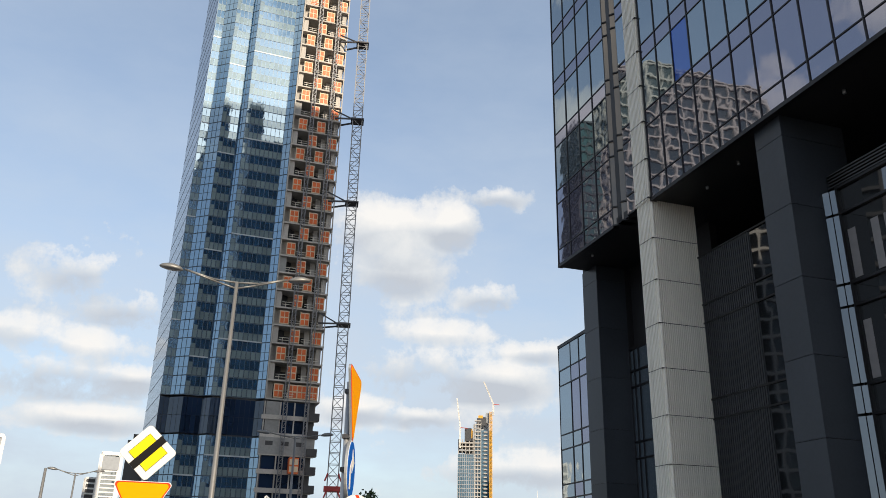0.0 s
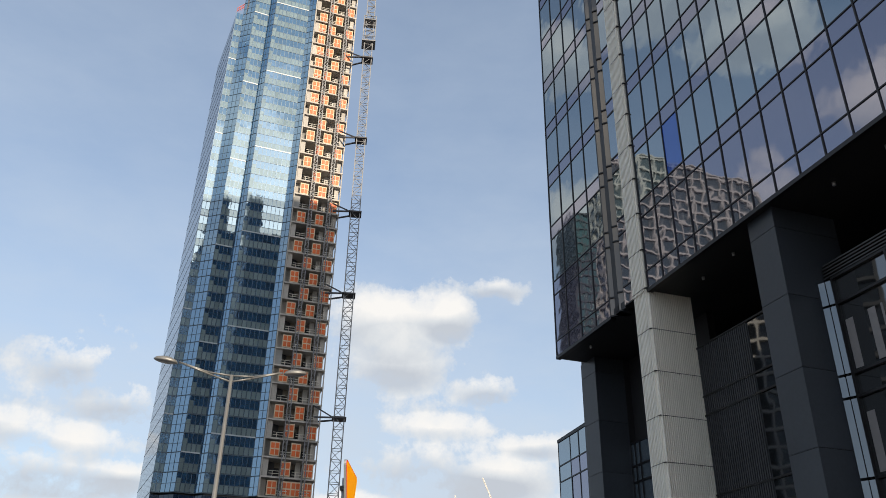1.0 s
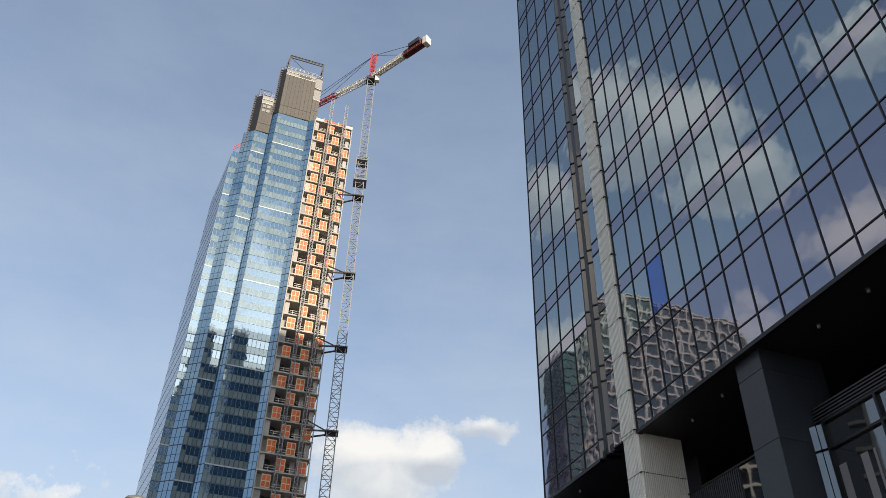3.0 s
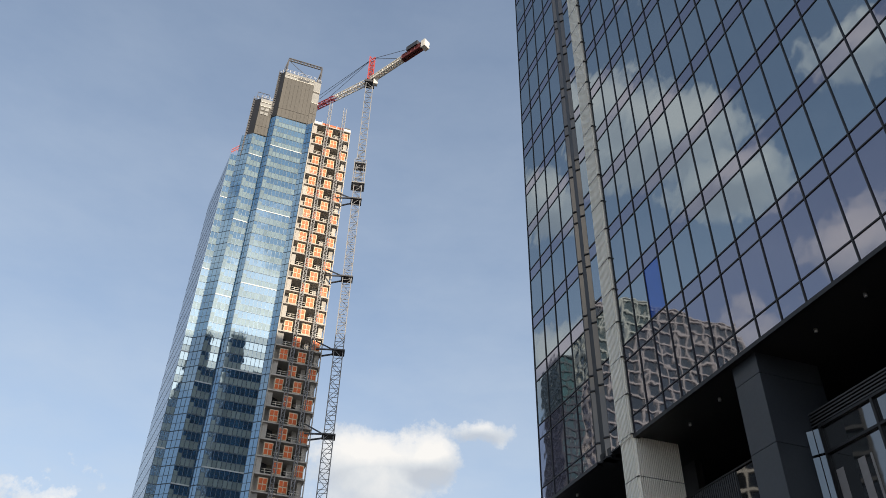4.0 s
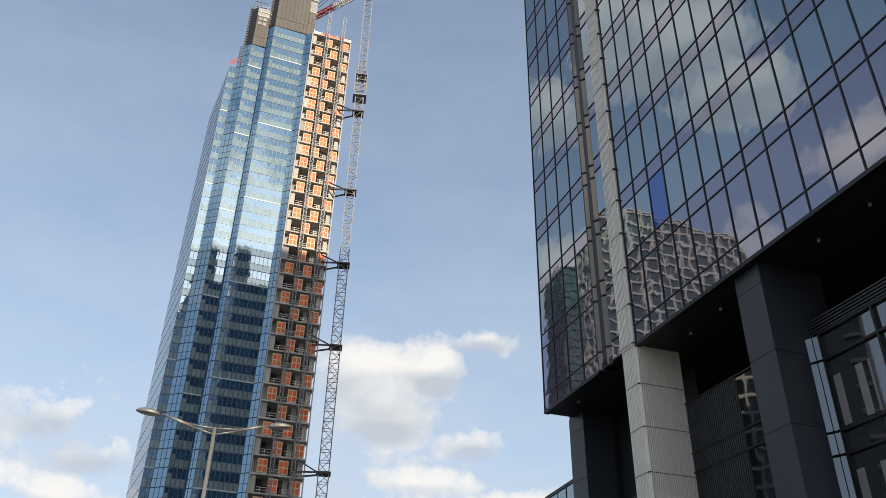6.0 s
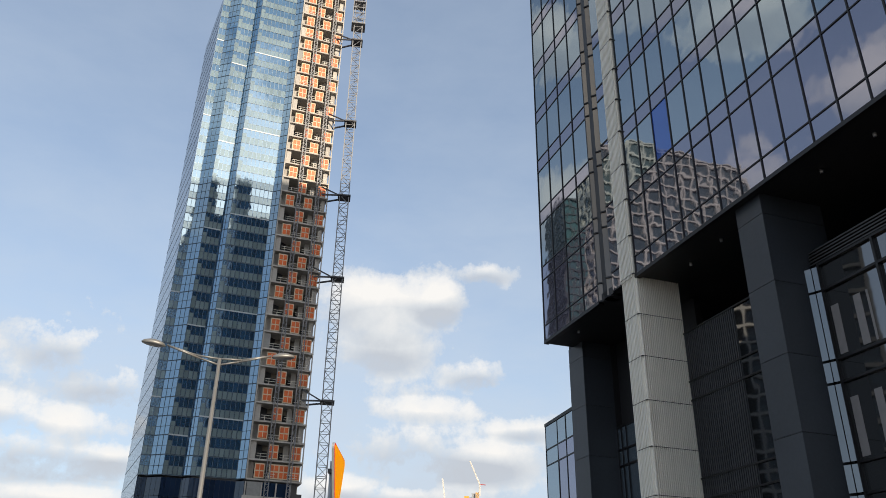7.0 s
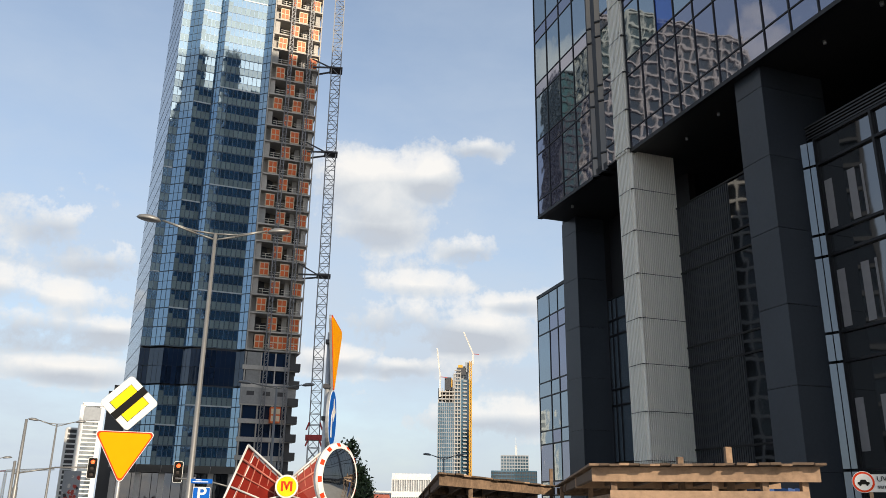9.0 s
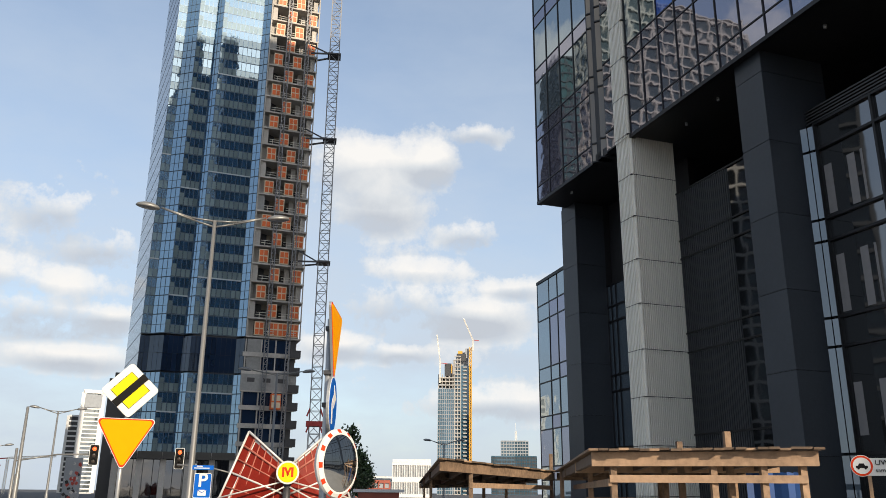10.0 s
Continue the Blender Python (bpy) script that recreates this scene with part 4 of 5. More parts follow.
def make_grid_block(m, wide, deep, high, label, pale, glass, cell=4.0, floor=3.6, pier=0.36):
    block = thing("apartment_block", m, label, "building")
    part("body", Geo().box(-wide / 2, wide / 2, 0.6, deep, 0, high), glass, block)
    n = round(wide / cell)
    for i in range(n + 1):
        x = -wide / 2 + wide * i / n
        part("pier", Geo().box(x - pier, x + pier, -0.02, 0.8, 0, high + 1.5), pale, block)
    k = round(deep / cell)
    for i in range(k + 1):
        y = 0.6 + (deep - 0.6) * i / k
        part("pier", Geo().box(wide / 2 - 0.2, wide / 2 + 0.6, y - 0.45, y + 0.45, 0, high + 1.5), pale, block)
    z = 4.0
    while z < high + 1.6:
        part("floor_band", Geo().box(-wide / 2, wide / 2, 0.06, 0.7, z - 0.42, z + 0.1), pale, block)
        part("floor_band", Geo().box(wide / 2 - 0.2, wide / 2 + 0.5, 0.6, deep, z - 0.75, z + 0.2), pale, block)
        z += floor
    part("roof", Geo().box(-wide / 2, wide / 2, 0.3, deep, high + 1.4, high + 1.8), pale, block)
    return block


make_grid_block(TURN @ pose(-136.4, 133.5, 0, 0, 0, 15.7), 41, 26, 133, "cream apartment block with a square window grid", GRID_PALE, GRID_GLASS, 4.1, 3.7, 0.28)
make_grid_block(TURN @ pose(-179.7, 218.9, 0, 0, 0, 25), 15, 22, 172, "dark teal glass block across the crossing", BLACK_METAL, TEAL, 3.0)
# unseen, added so hall glass mirrors dark and lobby glass a pale grid
make_grid_block(pose(-62.5, 62.0, 0, 0, 0, 64.5), 8.6, 16, 62, "unseen dark block added for the hall glass to mirror", BLACK_METAL, LOBBY_GLASS, 4.3, 3.6, 0.3)
make_grid_block(pose(-86.0, 90.0, 0, 0, 0, 62), 15, 14, 62, "unseen pale gridded block added for the lobby glass to mirror", GRID_PALE, LOBBY_GLASS, 3.4, 3.3, 0.22)

# ---------------------------------------------------------------- far skyline
FAR_GLASS = reflecting_glass("far_blue_glass", (0.05, 0.10, 0.14), 2.2, (0.85, 0.95, 1.0), bend=0.004)
FAR_CONCRETE = surface("far_concrete", (0.42, 0.40, 0.37), 0.85, grain=0.8, vary=0.2)
YELLOW = surface("yellow_steel", (0.62, 0.33, 0.03), 0.5, grain=2)
WHITE_WALL = surface("white_wall", (0.72, 0.72, 0.70), 0.7, grain=1, vary=0.08)
GREY_WALL = surface("grey_wall", (0.30, 0.32, 0.34), 0.7, grain=1, vary=0.15)
MURAL_RED = surface("mural_red", (0.42, 0.05, 0.035), 0.7, grain=2, vary=0.2)
MURAL_WHITE = surface("mural_white", (0.55, 0.53, 0.50), 0.7, grain=2, vary=0.2)
SLAB_MIRROR = reflecting_glass("slab_mirror_glass", (0.10, 0.12, 0.13), 3.0, (0.9, 0.95, 1.0), wave=0.3, bend=0.05)
BRICK_RED = surface("brick_red", (0.32, 0.09, 0.06), 0.8, grain=1, vary=0.25)


def storeyed(name, m, wide, deep, high, floor, bay, wall, glass, label, z0=0.0):
    """A distant building with window rows as real recesses."""
    ob = thing(name, m, label, "building")
    part("body", Geo().box(-wide / 2, wide / 2, 0.35, deep, z0, z0 + high), glass, ob)
    n = max(1, round(wide / bay))
    for i in range(n + 1):
        x = -wide / 2 + wide * i / n
        part("pier", Geo().box(x - bay * 0.12, x + bay * 0.12, 0, 0.6, z0, z0 + high), wall, ob)
    k = max(1, round(high / floor))
    for i in range(k + 1):
        z = z0 + high * i / k
        part("floor_band", Geo().box(-wide / 2, wide / 2, 0.02, 0.6, z - floor * 0.16, z + floor * 0.16), wall, ob)
    part("roof", Geo().box(-wide / 2, wide / 2, 0, deep, z0 + high, z0 + high + floor * 0.2), wall, ob)
    return ob


def far_crane(m, z0, high, reach, material, tilt, size):
    crane = thing("tower_crane", m, "distant red and white luffing crane", "crane", group="distant cranes")
    part("mast", lattice(Geo(), (0, 0, z0), (0, 0, z0 + high), size, size * 1.4, size * 0.16, size * 0.24), material, crane)
    d = Vector((math.cos(radians(tilt)), 0, math.sin(radians(tilt))))
    top = Vector((0, 0, z0 + high))
    part("jib", lattice(Geo(), top, top + d * reach, size * 0.8, size * 1.4, size * 0.14, size * 0.22), CRANE_WHITE, crane)
    back = Vector((-math.copysign(1, d.x), 0, -0.1))
    part("counter_jib", Geo().bar(top, top + back * reach * 0.25, size * 0.5), CRANE_RED, crane)
    return crane


def make_far_tower():
    far = 900.0
    m = at(0.95, far)
    k = far * math.tan(radians(1))
    left, right = -1.2 * k, 1.15 * k
    t = thing("distant_tower", m, "distant blue glass tower with a raw concrete top", "building")
    part("shaft", Geo().box(left, 0.0, 0, 30, 0, 112).box(0, right, 2, 30, 0, 138), FAR_GLASS, t)
    mull = Geo()
    for i in range(9):
        x = left + (0 - left) * i / 8
        mull.box(x - 0.25, x + 0.25, -0.5, 0.1, 0, 112)
    for i in range(30):
        mull.box(left, 0, -0.4, 0.1, 4 * i - 0.3, 4 * i + 0.3)
    part("mullions", mull, GREY_WALL, t)
    c = Geo()
    for i in range(38):
        z = 4 * i
        c.box(-1.0, 6.2, -0.6, 2.2, z - 0.5, z + 0.5)
        if z < 138:
            c.box(9.0, 13.0, -0.2, 2.2, z - 0.6, z + 0.6)
        if 112 < z < 128:
            c.box(left, 2, -0.3, 20, z - 0.6, z + 0.6)
    for x in (-1.0, 2.4, 5.6):
        c.box(x, x + 0.7, -0.4, 2.4, 0, 146)
    for i in range(5):
        c.box(left + i * 4.0, left + i * 4.0 + 0.8, 0.2, 20, 112, 128)
    part("frame", c, FAR_CONCRETE, t)
    part("core", Geo().box(left + 7, 1, 6, 26, 112, 138).box(1, right - 3, 6, 26, 138, 148).box(6, right - 3, 8, 24, 148, 154), GREY_WALL, t)
    for x0, x1, z0, z1, mat in ((left + 7, left + 14.5, 126, 140, DARK_CLAD), (left + 13, left + 15.5, 129, 139, YELLOW), (left + 16, 0.5, 128, 144, GREY_WALL),
                                (1.5, 12, 143, 151, DARK_CLAD), (11, right - 3, 146, 157, GREY_WALL), (3, 8, 151, 154, YELLOW)):
        part("site_screen", Geo().box(x0, x1, 0.0, 1.5, z0, z1), mat, t)
    part("hoist", lattice(Geo(), (right - 1.2, -1.5, 0), (right - 1.2, -1.5, 158), 2.6, 4.0, 0.4, 0.6), YELLOW, t, "yellow hoist mast")
    far_crane(at(-0.12, far - 3), 118, 22, 32, CRANE_WHITE, 97, 1.3)
    far_crane(at(2.2, far - 3), 154, 12, 27, CRANE_WHITE, 113, 1.4)


make_far_tower()
b = storeyed("hotel_tower", at(5.06, 1100), 36, 30, 68, 4, 3.6, GREY_WALL, FAR_GLASS, "distant grey hotel tower with a mast")
part("mast", lattice(Geo(), (2, 8, 68), (2, 8, 82), 2.4, 4, 0.3, 0.4).bar((2, 8, 82), (2, 8, 92), 0.4), CRANE_WHITE, b, "red and white antenna mast")
storeyed("glass_block", at(5.0, 1000), 54, 25, 44, 4, 3.0, FAR_GLASS, DARK_CLAD, "distant low blue glass block")
storeyed("white_block", at(-2.0, 320), 14.6, 12, 12.6, 6.3, 0.9, WHITE_WALL, GREY_WALL, "distant white panelled block with slit windows")
storeyed("white_house", at(-4.2, 345), 14, 10, 7.2, 3.4, 2.4, WHITE_WALL, GREY_WALL, "distant low white house")
storeyed("brick_house", at(-4.6, 300), 12, 9, 5.2, 3.0, 2.0, BRICK_RED, GREY_WALL, "low red brick house")
# slender rounded tower on the left
tall = storeyed("slab_tower", at(-23.05, 420), 8.4, 30, 45.6, 1.9, 8.4, WHITE_WALL, SLAB_MIRROR, "distant mirrored office tower edged in white")
part("edge", Geo().box(-4.6, -4.0, -0.4, 1.2, 0, 46.4), WHITE_WALL, tall, "white edge fin")
part("brow", Geo().box(-4.6, 4.3, -0.4, 1.2, 45.2, 46.8), WHITE_WALL, tall)
part("louvre_field", Geo().box(-3.6, 3.8, -0.3, 0.5, 38.6, 44.6), GREY_WALL, tall, "grey louvred plant storeys")
storeyed("banded_tower", at(-24.05, 440), 5.0, 24, 36, 2.4, 5.0, WHITE_WALL, DARK_CLAD, "distant narrow tower with pale floor bands")
mural = thing("mural_wall", at(-23.7, 120), "grey gable wall with a red, black and white mural", "wall")
part("wall", Geo().box(-1.0, 1.1, 0, 0.4, 0, 5.6), GREY_WALL, mural)
paint = random.Random(11)
for i in range(34):
    x, z, r = paint.uniform(-0.85, 0.95), paint.uniform(0.4, 5.0), paint.uniform(0.10, 0.30)
    shape = [(x + r * paint.uniform(0.5, 1.2) * math.cos(math.tau * k / 9), z + r * paint.uniform(0.5, 1.2) * math.sin(math.tau * k / 9)) for k in range(9)]
    part("paint_patch", Geo().plate(shape, 0.004, pose(0, -0.006 - 0.003 * i, 0)), (MURAL_RED, MURAL_WHITE, SOFFIT, GREY_WALL)[i % 4], mural)
storeyed("pale_tower", at(-30.6, 330), 14, 14, 40, 3.6, 5, WHITE_WALL, GREY_WALL, "distant cream panelled tower")

# ---------------------------------------------------------------- street furniture
LAMP_GREY = surface("lamp_grey", (0.21, 0.21, 0.205), 0.45, 0.4, grain=10, vary=0.12)
LENS = surface("lamp_lens", (0.30, 0.32, 0.34), 0.2, grain=20)
SIGN_WHITE = surface("sign_white", (0.66, 0.66, 0.64), 0.7, ior=1.15, grain=6, vary=0.05)
SIGN_YELLOW = surface("sign_yellow", (0.70, 0.58, 0.012), 0.7, ior=1.15, grain=6, vary=0.05)
SIGN_ORANGE = surface("sign_orange", (0.80, 0.32, 0.0), 0.7, ior=1.15, grain=6, vary=0.05)
SIGN_RED = surface("sign_red", (0.62, 0.05, 0.015), 0.7, ior=1.15, grain=6, vary=0.05)
SIGN_BLACK = surface("sign_black", (0.012, 0.012, 0.012), 0.7, ior=1.15, grain=6)
SIGN_BLUE = surface("sign_blue", (0.006, 0.10, 0.45), 0.7, ior=1.15, grain=6, vary=0.05)
SIGN_BACK = surface("sign_back", (0.35, 0.36, 0.37), 0.5, 0.5, grain=8)
WOOD = surface("site_timber", (0.25, 0.165, 0.105), 0.85, grain=11, vary=0.6, stain=1.2, relief=0.004, piece=0.4)
WOOD_DARK = surface("old_boards", (0.10, 0.068, 0.046), 0.85, grain=16, vary=0.35, stain=1.0, relief=0.004, piece=0.35)


def make_street_lamp(m, high, arm_l, arm_r, tilt=0.0, name="street_lamp", label="tall grey double-arm street lamp with oval heads", lift=0.25, scale=1.0):
    lamp = thing(name, m, label, "street lamp", group="street lamps")
    s = scale
    part("pole", Geo().lathe([(0.12 * s, 0), (0.12 * s, 1.2), (0.09 * s, 1.25), (0.055 * s, high), (0.001, high + 0.02)], sides=14), LAMP_GREY, lamp)
    for side, reach in ((-1, arm_l), (1, arm_r)):
        arm = Geo()
        pts = [Vector((0, 0, high - 0.22)), Vector((side * reach * 0.3, 0, high - 0.06)), Vector((side * reach * 0.8, 0, high + lift))]
        upper = [Vector((0, 0, high - 0.02)), Vector((side * reach * 0.35, 0, high + 0.02)), Vector((side * reach * 0.8, 0, high + lift))]
        for line in (pts, upper):
            for a, b in zip(line, line[1:]):
                arm.bar(a, b, 0.06 * s, sides=8)
        part("arm", arm, LAMP_GREY, lamp)
        head = pose(side * reach, 0, high + lift, 0, -6 * side, 0) @ Matrix.Diagonal((1.45, 0.75, 1, 1))
        body = part("head", Geo().lathe([(0.001, 0.13), (0.12, 0.125), (0.22, 0.07), (0.26, 0.0), (0.235, -0.03)], head @ Matrix.Scale(s, 4), 20), LAMP_GREY, lamp)
        part("lens", Geo().lathe([(0.232, -0.03), (0.17, -0.055), (0.001, -0.06)], head @ Matrix.Scale(s, 4), 20), LENS, body)
    return lamp


make_street_lamp(at(-16.6, 25.5), 9.85, 2.05, 1.98)
make_street_lamp(at(-11.5, 95), 14.6, 3.6, 3.6, lift=0.3, scale=2.0)
make_street_lamp(at(-25.0, 80), 8.2, 1.9, 1.9, scale=1.2)
make_street_lamp(at(-28.6, 95), 5.6, 1.9, 1.9, scale=1.2)
make_street_lamp(at(0.2, 85), 6.5, 1.7, 1.7, scale=1.2)


def rounded(points, r, n=5):
    """A polygon with rounded corners."""
    out, m = [], len(points)
    for i in range(m):
        p, a, b = Vector(points[i]), Vector(points[i - 1]), Vector(points[(i + 1) % m])
        u, v = (a - p).normalized(), (b - p).normalized()
        half = math.acos(max(-1, min(1, u.dot(v)))) / 2
        t = r / math.tan(half)
        c = p + (u + v).normalized() * (r / math.sin(half))
        s, e = p + u * t - c, p + v * t - c
        a0, a1 = math.atan2(s.y, s.x), math.atan2(e.y, e.x)
        da = (a1 - a0 + math.pi) % math.tau - math.pi
        out += [(c.x + r * math.cos(a0 + da * k / n), c.y + r * math.sin(a0 + da * k / n)) for k in range(n + 1)]
    return out


def disc(r, n=32, cx=0.0, cz=0.0):
    return [(cx + r * math.cos(math.tau * i / n), cz + r * math.sin(math.tau * i / n)) for i in range(n)]


def shrink(outline, k):
    cx, cz = sum(p[0] for p in outline) / len(outline), sum(p[1] for p in outline) / len(outline)
    return [(cx + (x - cx) * k, cz + (z - cz) * k) for x, z in outline]


def plates(parent, layers, m):
    """Sign faces laid on one another, each a little proud: (name, outline, material, depth)."""
    for name, outline, material, depth in layers:
        part(name, Geo().plate(outline, 0.004 if depth else 0.025, m @ pose(0, -depth, 0)), material, parent)


# priority road end sign over a give-way sign, on one pole
def make_left_signs():
    sign = thing("traffic_sign", at(-20.9, 14.4), "end of priority road diamond over an orange give-way triangle", "traffic sign")
    part("pole", Geo().bar((-0.02, 0.06, 0), (0.0, 0.06, 3.45), 0.07, sides=12), STEEL, sign)
    c = pose(0, 0, 3.175, 0, -1.5, 0)
    sq = rounded([(0.46, 0), (0, 0.46), (-0.46, 0), (0, -0.46)], 0.06)
    d45 = c @ pose(0, 0, 0, 0, 45, 0)
    plates(sign, [("diamond_back", sq, SIGN_BACK, 0), ("diamond_face", shrink(sq, 0.985), SIGN_WHITE, 0.004)], c)
    plates(sign, [("yellow_field", [(-0.217, -0.217), (0.217, -0.217), (0.217, 0.217), (-0.217, 0.217)], SIGN_BLACK, 0.008),
                  ("yellow_face", [(-0.21, -0.21), (0.21, -0.21), (0.21, 0.21), (-0.21, 0.21)], SIGN_YELLOW, 0.012)], d45)
    plates(sign, [("black_bar", [(-0.325, -0.062), (0.325, -0.062), (0.325, 0.062), (-0.325, 0.062)], SIGN_BLACK, 0.016)], c @ pose(0, 0, 0, 0, -45, 0))
    t = pose(0, 0, 2.72)
    tri = rounded([(0, -0.84), (0.475, -0.0), (-0.475, -0.0)], 0.05)
    plates(sign, [("give_way_back", tri, SIGN_WHITE, 0), ("give_way_rim", shrink(tri, 0.97), SIGN_RED, 0.004), ("give_way_face", shrink(tri, 0.90), SIGN_ORANGE, 0.008)], t)


make_left_signs()


def make_right_signs():
    sign = thing("traffic_sign", pose(-1.09, 8.18, 0, 0, 0, 90), "orange warning triangle over a round blue turn arrow", "traffic sign")
    part("pole", Geo().bar((0.0, 0.06, 0), (0.0, 0.06, 3.3), 0.06, sides=12), STEEL, sign)
    tri = rounded([(0.0, 0.0), (0.46, 0.74), (-0.46, 0.74)], 0.04)
    plates(sign, [("warning_back", tri, SIGN_BACK, 0), ("warning_rim", shrink(tri, 0.985), SIGN_RED, 0.004), ("warning_face", shrink(tri, 0.93), SIGN_ORANGE, 0.008)], pose(0, 0, 2.66))
    b = pose(0, 0, 2.43)
    plates(sign, [("arrow_back", disc(0.285), SIGN_BACK, 0), ("arrow_rim", disc(0.282), SIGN_WHITE, 0.004), ("arrow_face", disc(0.270), SIGN_BLUE, 0.008),
                  ("arrow_stem", [(-0.12, -0.19), (-0.05, -0.19), (-0.05, 0.0), (0.02, 0.05), (0.02, 0.11), (-0.07, 0.06), (-0.12, 0.01)], SIGN_WHITE, 0.012),
                  ("arrow_head", [(0.02, -0.03), (0.17, 0.08), (0.02, 0.20)], SIGN_WHITE, 0.012)], b)
    for z in (2.43, 2.75, 3.2):
        part("clamp", Geo().box(-0.05, 0.05, 0.02, 0.10, z - 0.02, z + 0.02), DARK_STEEL, sign)


make_right_signs()


def make_mirror():
    mirror = thing("traffic_mirror", at(-7.1, 7.95), "round convex traffic mirror with a red and white rim", "traffic mirror")
    part("bracket", Geo().bar((-0.11, 0.16, 1.87), (0.0, 0.05, 1.87), 0.05, sides=8).bar((-0.11, 0.18, 0), (-0.11, 0.18, 2.05), 0.05, sides=10), STEEL, mirror)
    face = pose(0, 0, 1.86, 0, 0, 54) @ pose(0, 0, 0, 90, 0, 0) @ Matrix.Scale(0.81, 4)
    n = 72
    prof = [(0.325, 0.055), (0.345, 0.055), (0.385, 0.03), (0.39, 0.0), (0.36, -0.05)]
    white, red = Geo(), Geo()
    for i in range(n):
        g = red if i % 6 < 2 else white
        a0, a1 = math.tau * i / n, math.tau * (i + 1) / n
        verts = [face @ Vector((r * math.cos(a), r * math.sin(a), z)) for r, z in prof for a in (a0, a1)]
        quads = [(2 * j, 2 * j + 1, 2 * j + 3, 2 * j + 2) for j in range(len(prof) - 1)]
        g.add(verts, quads[1:2])
        white.add(verts, quads[:1] + quads[2:])
    rim = part("rim", white, SIGN_WHITE, mirror)
    part("red_marks", red, SIGN_RED, rim)
    dome = Geo().lathe([(0.335, 0.045), (0.25, 0.075), (0.13, 0.098), (0.001, 0.105)], face, 40)
    part("mirror_face", dome, MIRROR, mirror, "convex mirror glass")
    part("backing", Geo().lathe([(0.37, -0.03), (0.2, -0.09), (0.001, -0.10)], face, 32), SIGN_BACK, mirror)


MIRROR = surface("mirror", (0.80, 0.82, 0.82), 0.03, 1.0, grain=4, vary=0.03)
make_mirror()


def make_traffic_light(m, label):
    light = thing("traffic_light", m @ Matrix.Scale(0.72, 4), label, "traffic light", group="traffic lights")
    part("board", Geo().plate(rounded([(-0.26, -0.62), (0.26, -0.62), (0.26, 0.62), (-0.26, 0.62)], 0.08), 0.03, pose(0, 0.1, 0)), SIGN_BLACK, light)
    part("board_rim", Geo().plate(rounded([(-0.29, -0.65), (0.29, -0.65), (0.29, 0.65), (-0.29, 0.65)], 0.09), 0.02, pose(0, 0.125, 0)), SIGN_WHITE, light)
    for i, z in enumerate((0.38, 0.0, -0.38)):
        part("lens", Geo().lathe([(0.13, 0), (0.10, 0.02), (0.001, 0.03)], pose(0, 0.09, z, 90, 0, 0), 16), RED_LAMP if i == 0 else LENS_DARK, light)
        hood = Geo()
        for k in range(10):
            a0, a1 = math.pi * k / 10, math.pi * (k + 1) / 10
            hood.add([(0.15 * math.cos(a), y, z + 0.15 * math.sin(a)) for a in (a0, a1) for y in (0.1, -0.12)], [(0, 1, 3, 2)])
        part("hood", hood, SIGN_BLACK, light)
    part("bracket", Geo().bar((0, 0.15, -0.3), (0, 0.4, -0.3), 0.06).bar((0, 0.15, 0.3), (0, 0.4, 0.3), 0.06), DARK_STEEL, light)
    return light


RED_LAMP = surface("red_lens", (0.75, 0.08, 0.02), 0.3, grain=10)
red_bsdf = [n for n in RED_LAMP.node_tree.nodes if n.type == "BSDF_PRINCIPLED"][0]
red_bsdf.inputs["Emission Color"].default_value, red_bsdf.inputs["Emission Strength"].default_value = (1.0, 0.12, 0.03, 1), 1.6
LENS_DARK = surface("unlit_lens", (0.05, 0.04, 0.035), 0.3, grain=10)
make_traffic_light(at(-22.6, 42, 3.15), "red traffic light on a mast arm with a white-edged board")
make_traffic_light(at(-17.4, 40, 3.0), "red traffic light beside the lamp post")


